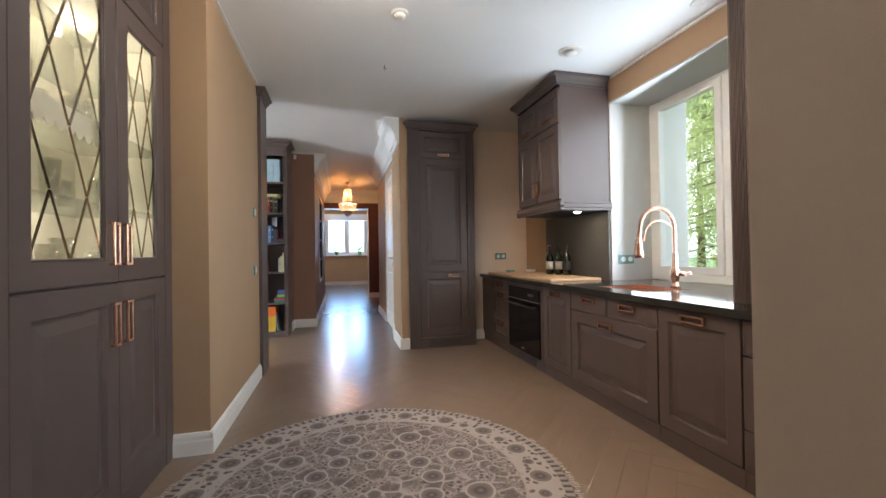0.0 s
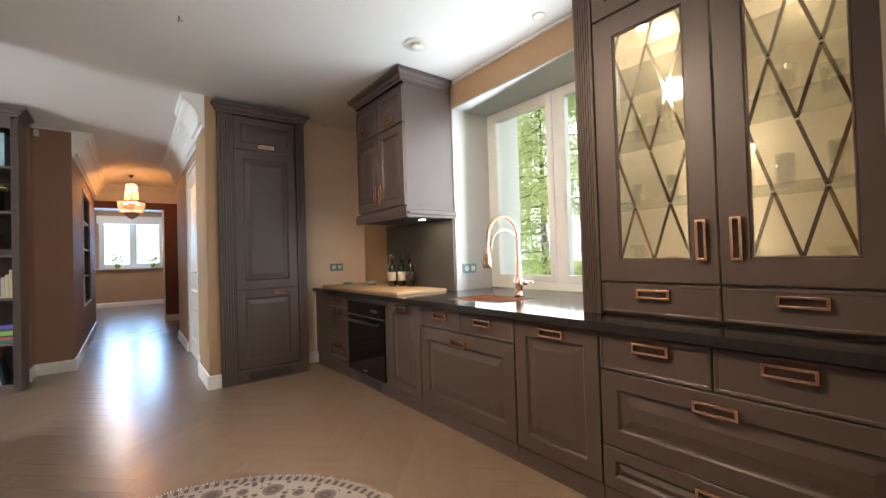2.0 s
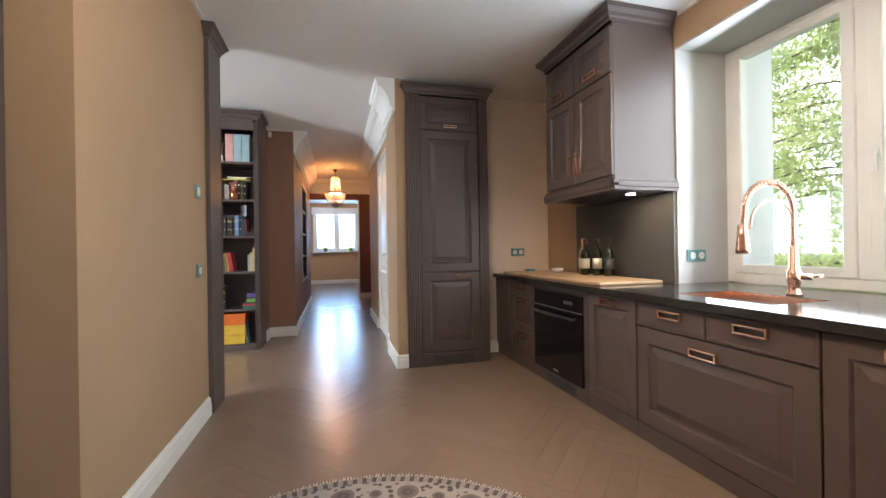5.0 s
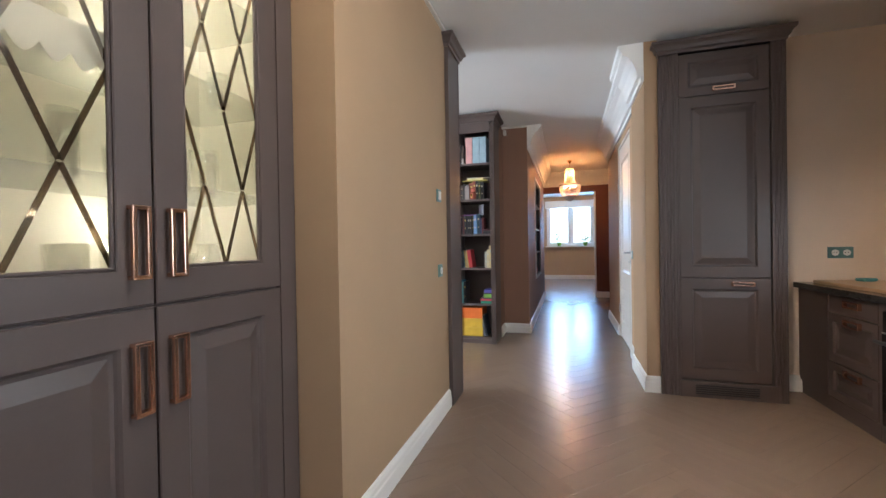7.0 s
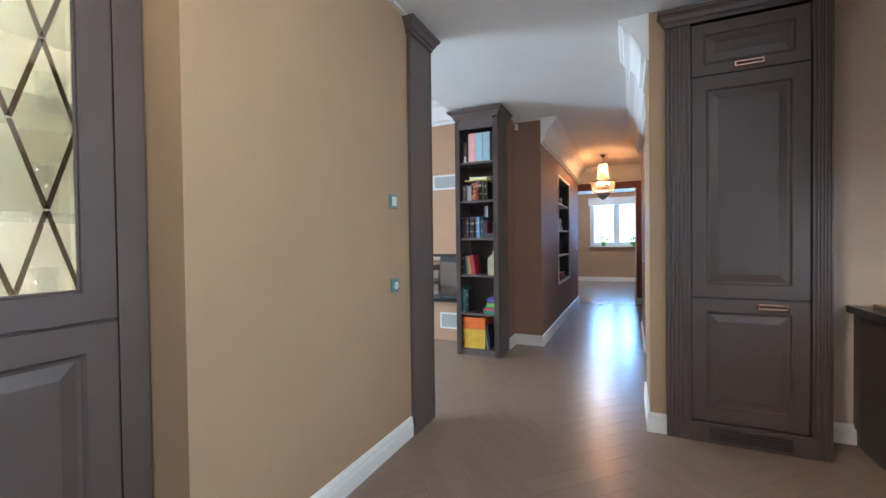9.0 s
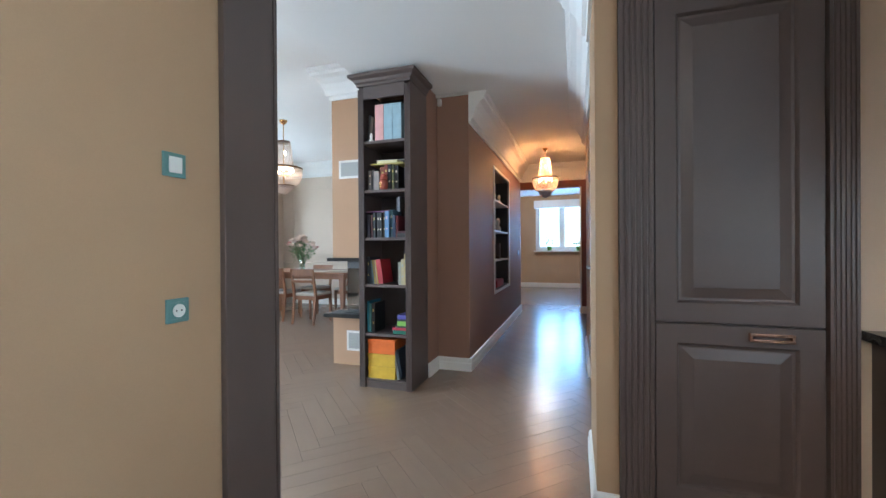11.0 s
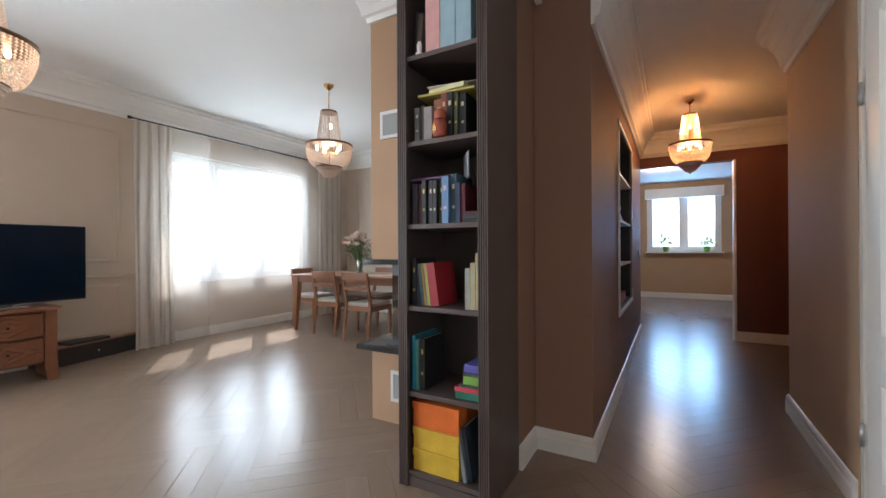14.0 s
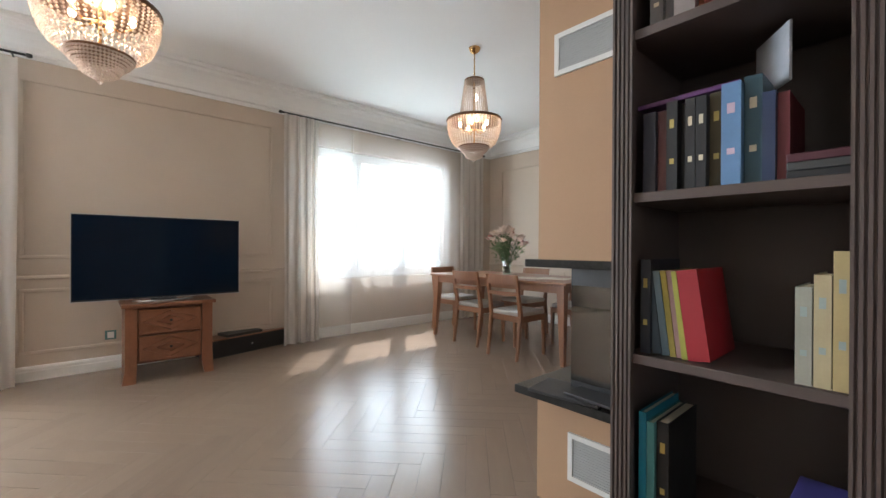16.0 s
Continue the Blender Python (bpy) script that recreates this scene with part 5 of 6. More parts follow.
shelf_books(z, 0.335, [(0.018, 0.24, 0.2, (0.34, 0.36, 0.38), "grey folder leaning at the bottom", None, -9), (0.02, 0.25, 0.2, (0.05, 0.07, 0.10), "dark folder leaning at the bottom", None, -9)])

# ---- niche in the hall wall ----
nb = thing("niche_shelves", pose(-0.515, 7.495, 0.64, 0, 0, 90), "built-in wall niche with white frame and dark shelves", "shelves")
NW, NH = 1.165, 1.55
for i, r in enumerate(((-0.035, 0.0, -0.018, 0.01, -0.035, NH + 0.035), (NW, NW + 0.035, -0.018, 0.01, -0.035, NH + 0.035), (0, NW, -0.018, 0.01, NH, NH + 0.035), (0, NW, -0.018, 0.01, -0.035, 0))):
    part("frame", boxes(r, bevel=0.003), M_TRIM, nb)
part("lining", boxes((0, NW, 0.19, 0.2, 0, NH), (0, 0.008, 0.01, 0.19, 0, NH), (NW - 0.008, NW, 0.01, 0.19, 0, NH), (0, NW, 0.01, 0.19, NH - 0.008, NH), (0, NW, 0.01, 0.19, 0, 0.008)), M_BLACK, nb, "black painted lining")
for z in (0.37, 0.76, 1.16):
    part("shelf", boxes((0.008, NW - 0.008, 0.0, 0.19, z, z + 0.02), bevel=0.002), M_TRIM, nb, "white shelf")
solid("red_box", boxes((0, 0.5, 0, 0.11, 0, 0.09), bevel=0.004), paint((0.36, 0.03, 0.04)), "dark red box at the bottom of the niche", "box", m=pose(-0.54, 7.85, 0.6485, 0, 0, 90))
for x, zz, s in ((0.35, 0.781, 0.9), (0.75, 0.781, 1.1), (0.5, 1.181, 0.7), (0.85, 1.181, 0.8)):
    solid("ornament", lathe(bmesh.new(), [(0.03 * s, 0), (0.045 * s, 0.03 * s), (0.02 * s, 0.09 * s), (0.03 * s, 0.13 * s), (0.02 * s, 0.17 * s), (0.005, 0.18 * s)], 16), M_TRIM, "small white ornament on a niche shelf", "ornament", "ornaments in the niche", pose(-0.60, 7.495 + x, 0.64 + zz))
for x in (0.2, 0.26, 0.33, 0.8, 0.87):
    book(pose(-0.59, 7.495 + x, 0.64 + 0.391, 0, 0, 90), 0.04, 0.22, 0.1, (0.06, 0.05, 0.06), "dark book on a niche shelf", None, "books in the niche")

# ---- chandeliers ----
def octa(bm, p, r):
    x, y, z = p
    v = [bm.verts.new(q) for q in ((x + r, y, z), (x, y + r, z), (x - r, y, z), (x, y - r, z), (x, y, z + r), (x, y, z - r))]
    for a, b in ((0, 1), (1, 2), (2, 3), (3, 0)):
        bm.faces.new((v[a], v[b], v[4])), bm.faces.new((v[b], v[a], v[5]))


def ring_bm(r, z, h=0.018, t=0.006):
    return lathe(bmesh.new(), [(r - t, z - h / 2), (r + t, z - h / 2), (r + t * 1.5, z), (r + t, z + h / 2), (r - t, z + h / 2)], 40)


def chandelier(name, x, y, top, rod, label):
    c = thing(name, pose(x, y, top), label, "chandelier", "crystal basket chandeliers")
    part("canopy", lathe(bmesh.new(), [(0.012, -0.055), (0.03, -0.045), (0.05, -0.022), (0.055, -0.004), (0.055, 0)], 24), M_BRASS, c)
    part("rod", tube(bmesh.new(), [(0, 0, -0.05), (0, 0, -rod)], 0.006, 8), M_BRASS, c)
    z0 = -rod
    part("crown_ring", ring_bm(0.085, z0 - 0.01, 0.022), M_BRONZE, c)
    part("main_ring", ring_bm(0.25, z0 - 0.385, 0.022, 0.008), M_BRONZE, c)
    part("lower_ring", ring_bm(0.14, z0 - 0.632, 0.010, 0.004), M_BRONZE, c)
    part("stem", tube(bmesh.new(), [(0, 0, z0), (0, 0, z0 - 0.60)], 0.008, 8), M_BRASS, c)
    bm = bmesh.new()
    for i in range(34):
        a = 2 * math.pi * i / 34
        for k in range(24):
            t = k / 23
            r = 0.090 + 0.048 * t
            octa(bm, (r * math.cos(a), r * math.sin(a), z0 - 0.02 - 0.355 * t), 0.0082)
    for k in range(14):
        t = k / 13
        r = 0.135 + (0.25 - 0.135) * math.sqrt(max(0, 1 - t ** 1.9))
        for i in range(54):
            a = 2 * math.pi * i / 54
            octa(bm, (r * math.cos(a), r * math.sin(a), z0 - 0.402 - 0.228 * t), 0.0098 * (0.72 + 0.28 * r / 0.25))
    for r, dz in ((0.16, 0.378), (0.19, 0.380), (0.22, 0.382), (0.135, 0.640), (0.128, 0.655), (0.118, 0.669), (0.104, 0.681), (0.088, 0.690), (0.083, 0.703), (0.076, 0.716), (0.062, 0.727), (0.046, 0.734), (0.030, 0.742), (0.014, 0.747)):
        n = max(8, int(2 * math.pi * r / 0.0155))
        for i in range(n):
            a = 2 * math.pi * i / n
            octa(bm, (r * math.cos(a), r * math.sin(a), z0 - dz), 0.0092)
    octa(bm, (0, 0, z0 - 0.765), 0.014)
    tagged(part("crystal_beadwork", bm, M_CRYSTAL, c, "strings of clear crystal beads"), kind="stuff")
    for i in range(5):
        a = 2 * math.pi * i / 5 + 0.3
        p = (0.13 * math.cos(a), 0.13 * math.sin(a), z0 - 0.42)
        part("arm", tube(bmesh.new(), [(0, 0, z0 - 0.46), (p[0] * 0.6, p[1] * 0.6, z0 - 0.49), (p[0], p[1], z0 - 0.46)], 0.005, 6), M_BRASS, c)
        part("bulb", lathe(bmesh.new(), [(0.006, -0.03), (0.014, -0.015), (0.017, 0.0), (0.012, 0.022), (0.002, 0.04)], 12, p), M_BULB, c)
    part("bulb", lathe(bmesh.new(), [(0.006, -0.03), (0.014, -0.015), (0.017, 0.0), (0.012, 0.022), (0.002, 0.04)], 12, (0, 0.03, z0 - 0.16)), M_BULB, c)
    return c


hc = chandelier("hall_chandelier", 0.037, 8.79, LOW, 0.19, "lit brass and crystal basket chandelier in the hall")
hc.scale = (0.76, 0.76, 0.80)
chandelier("dining_chandelier", -3.50, 7.233, HIGH, 0.30, "lit brass and crystal chandelier near the dining table")
chandelier("living_chandelier", -3.46, 4.545, HIGH, 0.30, "lit brass and crystal chandelier near the television")
point_lamp("hall_chandelier_lamp", (0.037, 8.79, LOW - 0.48), 14, (1.0, 0.48, 0.17), 0.10)
point_lamp("hall_chandelier_upper_lamp", (0.037, 8.79, LOW - 0.24), 11, (1.0, 0.42, 0.13), 0.05)
point_lamp("dining_chandelier_lamp", (-3.50, 7.233, HIGH - 0.72), 5.0, (1.0, 0.78, 0.55), 0.10)
point_lamp("living_chandelier_lamp", (-3.46, 4.545, HIGH - 0.72), 9, (1.0, 0.76, 0.52), 0.10)

# ---- fireplace ----
fp = thing("fireplace", pose(-1.95, 6.0, 0.50), "built-in corner fireplace with glass front between black stone slabs", "fireplace")
part("hearth_slab", boxes((-0.03, 0.66, -0.04, 1.28, 0, 0.035), bevel=0.003), M_GRANITE, fp)
part("mantel_slab", boxes((-0.03, 0.66, 0.03, 1.28, 0.565, 0.60), bevel=0.003), M_GRANITE, fp)
part("firebox", boxes((0.17, 1.10, 0.62, 1.24, 0.036, 0.564), (0.60, 1.10, 0.285, 0.62, 0.036, 0.564)), M_BLACK, fp)
part("top_band", boxes((0.17, 0.635, 0.10, 0.62, 0.49, 0.564)), M_BLACK, fp)
part("bottom_band", boxes((0.17, 0.635, 0.10, 0.62, 0.036, 0.075)), M_BLACK, fp)
part("front_glass", boxes((0.17, 0.635, 0.10, 0.108, 0.076, 0.489)), M_FIREGLASS, fp)
part("side_glass", boxes((0.17, 0.178, 0.109, 0.62, 0.076, 0.489)), M_FIREGLASS, fp)
part("hearth_sand", boxes((0.19, 0.60, 0.13, 0.60, 0.0755, 0.10), bevel=0.01), M_OAK, fp, "pale sand in the hearth")
for i, (x, y, w, d, rz) in enumerate(((0.10, 0.06, 0.30, 0.20, 8), (0.28, 0.04, 0.34, 0.12, -4))):
    solid("fire_tray", boxes((-w / 2, w / 2, -d / 2, d / 2, 0, 0.012), bevel=0.003), M_BLACK, "flat black metal tray on the hearth slab", "tray", "hearth trays", pose(-1.95 + 0.10 + x, 6.0 + y - 0.01, 0.5355 + 0.0125 * i, 0, 0, rz))


def grille(x0, x1, z0, z1, label):
    g = thing("vent_grille", pose(x0, 6.08, z0), label, "vent", "vents on the chimney breast")
    w, h = x1 - x0, z1 - z0
    part("backing", boxes((0.015, w - 0.015, -0.006, 0, 0.015, h - 0.015)), M_VENTIN, g)
    part("frame", boxes((0, w, -0.012, 0, 0, 0.022), (0, w, -0.012, 0, h - 0.022, h), (0, 0.022, -0.012, 0, 0.022, h - 0.022), (w - 0.022, w, -0.012, 0, 0.022, h - 0.022)), M_VENT, g)
    for k in range(14):
        zz = 0.028 + (h - 0.056) * k / 13
        part("slat", boxes((0.022, w - 0.022, -0.0085, -0.006, zz - 0.003, zz + 0.003)), M_VENTIN, g)


grille(-1.853, -1.45, 1.915, 2.10, "white ventilation grille high on the chimney breast")
grille(-1.775, -1.40, 0.15, 0.355, "white ventilation grille low on the chimney breast")

# ---- living room ----
tv = thing("television", pose(-5.21, 4.39, 0.69, 0, 0, 90), "large flat dark television on a curved silver stand", "television")
part("housing", boxes((0, 1.25, 0.004, 0.045, 0, 0.725), (0.3, 0.95, 0.045, 0.08, 0.1, 0.6), bevel=0.004), M_BLACK, tv)
part("screen", boxes((0.012, 1.238, 0.0, 0.0045, 0.018, 0.713)), M_SCREEN, tv)
part("rim", boxes((0, 1.25, 0.002, 0.006, 0.0, 0.005), (0, 1.25, 0.002, 0.006, 0.72, 0.725), (0, 0.005, 0.002, 0.006, 0.005, 0.72), (1.245, 1.25, 0.002, 0.006, 0.005, 0.72)), M_STEEL, tv)
part("foot", tube(bmesh.new(), [(0.40 + 0.45 * i / 12, -0.10 * math.sin(math.pi * i / 12) + 0.02, -0.017) for i in range(13)], 0.007, 8), M_STEEL, tv)
part("neck", boxes((0.53, 0.72, -0.03, 0.05, -0.022, 0.004), bevel=0.004), M_BLACK, tv)

ch = thing("chest", pose(-5.05, 4.73, 0, 0, 0, 90), "worn walnut bedside chest with two carved drawers and splayed feet", "chest")
CW, CD, CH = 0.64, 0.43, 0.665
part("top", boxes((-0.025, CW + 0.025, -0.025, CD + 0.01, CH - 0.03, CH), bevel=0.006), M_CHEST, ch)
for x0, x1 in ((0, 0.085), (CW - 0.085, CW)):
    bm = bmesh.new()
    out = -0.02 if x0 == 0 else 0.02
    v = [bm.verts.new(p) for p in ((x0 + out, -0.015, 0), (x1 + out * 0.5, -0.015, 0), (x1, 0.0, 0.20), (x1, 0, CH - 0.03), (x0, 0, CH - 0.03), (x0, 0, 0.12))]
    w2 = [bm.verts.new((q.co.x, q.co.y + 0.05, q.co.z)) for q in v]
    bm.faces.new(v), bm.faces.new(w2[::-1])
    for i in range(6):
        bm.faces.new((v[(i + 1) % 6], v[i], w2[i], w2[(i + 1) % 6]))
    part("front_post", bm, M_CHEST, ch)
part("carcass", boxes((0.01, CW - 0.01, 0.05, CD, 0.15, CH - 0.03), (0.0, 0.03, 0.05, CD, 0.0, CH - 0.03), (CW - 0.03, CW, 0.05, CD, 0, CH - 0.03)), M_CHEST, ch)
for z in (0.17, 0.40):
    d = part("drawer", front_bm(CW - 0.18, 0.215, 0.02, True), M_CHEST, ch, "", pose(0.09, 0.008, z))
    cx, cz = (CW - 0.18) / 2, 0.1075
    bm = bmesh.new()
    for s in (0.5, 1.0):
        for (xa, za), (xb, zb) in zip(((-0.2, 0), (0, 0.085), (0.2, 0), (0, -0.085)), ((0, 0.085), (0.2, 0), (0, -0.085), (-0.2, 0))):
            tube(bm, [(cx + xa * s, 0.001, cz + za * s), (cx + xb * s, 0.001, cz + zb * s)], 0.005, 6)
    part("carving", bm, M_CHEST, d)
    part("knob", lathe(bmesh.new(), [(0.006, 0), (0.012, 0.012), (0.010, 0.02)], 12), M_BLACK, d, "", pose(cx, 0.0, cz, 90))

mb = thing("media_cabinet", pose(-5.45, 5.41, 0, 0, 0, 105), "low black media cabinet with a wooden top, set at an angle", "cabinet")
part("body", boxes((0, 1.02, 0, 0.26, 0.0, 0.178), bevel=0.004), M_BLACK, mb)
part("top", boxes((-0.005, 1.025, -0.005, 0.265, 0.179, 0.192), bevel=0.003), M_WALNUT, mb, "brown wooden top")
part("knob", lathe(bmesh.new(), [(0.006, 0), (0.010, 0.01), (0.008, 0.016)], 12), M_STEEL, mb, "", pose(0.47, 0, 0.09, 90))
solid("set_top_box", boxes((0, 0.40, 0, 0.20, 0, 0.03), bevel=0.004), M_BLACK, "flat black player on the media cabinet", "player", m=pose(-5.50, 5.60, 0.1925, 0, 0, 105))


def curtain(name, y0, y1, x, z0, z1, mat, amp, waves, seed, label):
    """A hanging cloth with folds that deepen towards the hem."""
    rg = random.Random(seed)
    bm = bmesh.new()
    n, m = waves * 10, 14
    ph = [rg.uniform(-0.9, 0.9) for _ in range(waves + 2)]
    am = [rg.uniform(0.55, 1.25) for _ in range(waves + 2)]
    grid = []
    for j in range(m + 1):
        t = j / m
        row = []
        for i in range(n + 1):
            u = i / n * waves
            k = int(u)
            f = u - k
            p = ph[k] * (1 - f) + ph[k + 1] * f
            a = am[k] * (1 - f) + am[k + 1] * f
            y = y0 + (y1 - y0) * i / n + 0.012 * math.sin(u * 2.1 + 4 * t) * (1 - t)
            row.append(bm.verts.new((x + amp * a * (0.55 + 0.45 * (1 - t)) * math.sin(2 * math.pi * u + p * (1.2 - t)), y, z0 + (z1 - z0) * t)))
        grid.append(row)
    for a, b in zip(grid, grid[1:]):
        for i in range(n):
            f = bm.faces.new((a[i], a[i + 1], b[i + 1], b[i]))
            f.smooth = True
    return solid(name, bm, mat, label, "curtain", "living room curtains")


curtain("sheer_curtain", 6.35, 9.25, -5.59, 0.015, 2.70, M_SHEER, 0.024, 15, 1, "white sheer curtain across the sunny window, gathered in soft folds")
curtain("sheer_curtain", 6.45, 7.08, -5.545, 0.013, 2.70, M_SHEER, 0.030, 5, 8, "pale half-drawn curtain over the edge of the window")
curtain("curtain", 6.20, 6.62, -5.56, 0.012, 2.70, M_DRAPE, 0.032, 4, 2, "pale grey curtain drawn to the side")
curtain("curtain", 9.02, 9.55, -5.56, 0.012, 2.70, M_DRAPE, 0.032, 4, 3, "pale grey curtain drawn to the side")
curtain("curtain", 3.36, 4.07, -5.52, 0.012, 2.66, M_DRAPE, 0.032, 5, 4, "pale grey curtain of the side window")
for y0, y1 in ((6.17, 9.58), (1.6, 4.13)):
    rod = thing("curtain_rod", pose(-5.58, y0, 2.715), "slim dark curtain rod under the cove", "rod", "curtain rods")
    part("pole", tube(bmesh.new(), [(0, 0, 0), (0, y1 - y0, 0)], 0.010, 10), M_BLACK, rod)
    for y in (0.0, y1 - y0):
        part("finial", lathe(bmesh.new(), [(0.012, -0.02), (0.018, -0.01), (0.018, 0.015), (0.008, 0.022)], 12), M_BLACK, rod, "", pose(0, y, 0, 90))
    for y in (0.1, (y1 - y0) / 2, y1 - y0 - 0.1):
        part("bracket", boxes((-0.14, 0.0, y - 0.006, y + 0.006, -0.006, 0.006)), M_BLACK, rod)

# ---- dining table, chairs, flowers ----
tb = thing("dining_table", pose(-5.00, 7.93, 0), "walnut dining table with tapered splayed legs", "table")
TW, TD, TH = 2.05, 0.98, 0.815
part("tabletop", boxes((0, TW, 0, TD, TH - 0.028, TH), bevel=0.006), M_WALNUT, tb)
part("apron", boxes((0.10, TW - 0.10, 0.05, 0.07, TH - 0.11, TH - 0.029), (0.10, TW - 0.10, TD - 0.07, TD - 0.05, TH - 0.11, TH - 0.029), (0.08, 0.10, 0.07, TD - 0.07, TH - 0.11, TH - 0.029), (TW - 0.10, TW - 0.08, 0.07, TD - 0.07, TH - 0.11, TH - 0.029)), M_WALNUT, tb)


def taper_leg(bm, top, foot, a, b):
    va = [bm.verts.new((top[0] + dx * a, top[1] + dy * a, top[2])) for dx, dy in ((-1, -1), (1, -1), (1, 1), (-1, 1))]
    vb = [bm.verts.new((foot[0] + dx * b, foot[1] + dy * b, foot[2])) for dx, dy in ((-1, -1), (1, -1), (1, 1), (-1, 1))]
    bm.faces.new(va), bm.faces.new(vb[::-1])
    for i in range(4):
        j = (i + 1) % 4
        bm.faces.new((vb[i], vb[j], va[j], va[i]))
    return bm


for x, y, ox, oy in ((0.09, 0.08, -0.05, -0.05), (TW - 0.09, 0.08, 0.05, -0.05), (0.09, TD - 0.08, -0.05, 0.05), (TW - 0.09, TD - 0.08, 0.05, 0.05)):
    part("leg", taper_leg(bmesh.new(), (x, y, TH - 0.028), (x + ox * 0.6, y + oy * 0.6, 0), 0.042, 0.020), M_WALNUT, tb)


def dining_chair(m, label):
    """Facing +y; the back stands at y = 0."""
    c = thing("dining_chair", m, label, "chair", "walnut chairs round the table")
    w = 0.43
    part("seat", boxes((0.01, w - 0.01, 0.03, 0.44, 0.445, 0.492), bevel=0.014), M_SEAT, c, "pale grey upholstered seat")
    part("seat_frame", boxes((0, w, 0.02, 0.04, 0.385, 0.446), (0, w, 0.425, 0.445, 0.385, 0.446), (0, 0.02, 0.04, 0.425, 0.385, 0.446), (w - 0.02, w, 0.04, 0.425, 0.385, 0.446)), M_WALNUT, c)
    for x in (0.018, w - 0.018):
        part("front_leg", taper_leg(bmesh.new(), (x, 0.425, 0.446), (x, 0.43, 0), 0.019, 0.012), M_WALNUT, c)
        bm = bmesh.new()
        taper_leg(bm, (x, 0.03, 0.45), (x, -0.03, 0), 0.019, 0.012)
        taper_leg(bm, (x, -0.045, 0.875), (x, 0.03, 0.45), 0.013, 0.019)
        part("back_leg", bm, M_WALNUT, c)
    bm = bmesh.new()
    n = 8
    for z0, z1, y in ((0.775, 0.875, -0.038), (0.66, 0.70, -0.018)):
        rows = []
        for i in range(n + 1):
            u = i / n
            yy = y - 0.022 * math.sin(math.pi * u)
            rows.append([bm.verts.new((0.03 + (w - 0.06) * u, yy + d, zz)) for d, zz in ((-0.008, z0), (0.008, z0), (0.006, z1), (-0.010, z1))])
        for a, b in zip(rows, rows[1:]):
            for k in range(4):
                bm.faces.new((a[k], a[(k + 1) % 4], b[(k + 1) % 4], b[k]))
        bm.faces.new(rows[0][::-1]), bm.faces.new(rows[-1])
    part("backrest", bm, M_WALNUT, c)
    return c


c0 = dining_chair(pose(-4.50, 7.93, 0), "walnut dining chair with pale grey seat, pushed under the table")
copy_thing(c0, pose(-3.82, 7.80, 0))
copy_thing(c0, pose(-5.24, 8.62, 0, 0, 0, -90))
copy_thing(c0, pose(-3.98, 9.13, 0, 0, 0, 180))
copy_thing(c0, pose(-3.20, 9.13, 0, 0, 0, 180))
solid("table_papers", boxes((0, 0.34, 0, 0.24, 0, 0.004), (0.25, 0.60, 0.05, 0.30, 0.0042, 0.008)), M_PAPER, "white papers spread on the dining table", "papers", m=pose(-3.75, 8.10, TH + 0.0005, 0, 0, 8))

M_STEM = material("green_stems", (0.07, 0.14, 0.04), 0.6, vary=0.2, per_island=0.2)
M_LEAF = material("green_leaves", (0.09, 0.18, 0.055), 0.5, vary=0.2, per_island=0.35)
M_PETAL = material("pink_cream_petals", (0.80, 0.67, 0.58), 0.7, vary=0.12, per_island=0.15)
M_PETAL2 = material("deep_rose_petals", (0.48, 0.20, 0.18), 0.7, vary=0.2, per_island=0.3)
M_VASE = mixed("vase_glass", [("Transparent", (0.80, 0.92, 0.90), 0, 0.75), ("Glossy", (1, 1, 1), 0.03, 0.25)])


def leaf(bm, p, d, length, width, rg):
    d = d.normalized()
    s = d.cross(Vector((0, 0, 1)))
    s = (s if s.length > 0.01 else Vector((1, 0, 0))).normalized() * width / 2
    up = s.cross(d).normalized() * length * 0.12
    q = [bm.verts.new(v) for v in (p, p + d * length * 0.45 + s + up, p + d * length, p + d * length * 0.45 - s + up)]
    bm.faces.new(q)


vs = thing("flower_vase", pose(-4.20, 8.55, TH + 0.001), "clear glass vase of pink and cream lilies on the table", "vase")
part("vase", lathe(bmesh.new(), [(0.05, 0), (0.052, 0.01), (0.048, 0.10), (0.062, 0.22), (0.058, 0.22), (0.044, 0.10), (0.046, 0.015)], 24), M_VASE, vs)
rg = random.Random(5)
st, lf, p1, p2 = bmesh.new(), bmesh.new(), bmesh.new(), bmesh.new()
for i in range(44):
    a, r = rg.uniform(0, 6.28), rg.uniform(0.02, 0.29)
    tip = Vector((r * math.cos(a), r * math.sin(a), 0.30 + 0.26 * (1 - (r / 0.3) ** 2) * rg.uniform(0.65, 1) + 0.03))
    tube(st, [(0.02 * math.cos(a + 2), 0.02 * math.sin(a + 2), 0.02), tip * 0.5 + Vector((0, 0, 0.08)), tip], 0.0025, 5)
    target = p2 if i % 10 == 0 else p1
    if i % 3 != 2:
        for k in range(9):
            d = Vector((math.cos(k * 0.7 + i), math.sin(k * 0.7 + i), rg.uniform(-0.1, 0.9))) + tip.normalized() * 0.4
            leaf(target, tip, d, rg.uniform(0.06, 0.105), 0.054, rg)
    for k in range(6):
        d = Vector((rg.uniform(-1, 1), rg.uniform(-1, 1), rg.uniform(-0.4, 0.6)))
        leaf(lf, tip * rg.uniform(0.45, 0.95), d, rg.uniform(0.05, 0.10), 0.022, rg)
part("stems", st, M_STEM, vs)
part("leaves", lf, M_LEAF, vs)
part("blossoms", p1, M_PETAL, vs)
part("dark_blossoms", p2, M_PETAL2, vs)

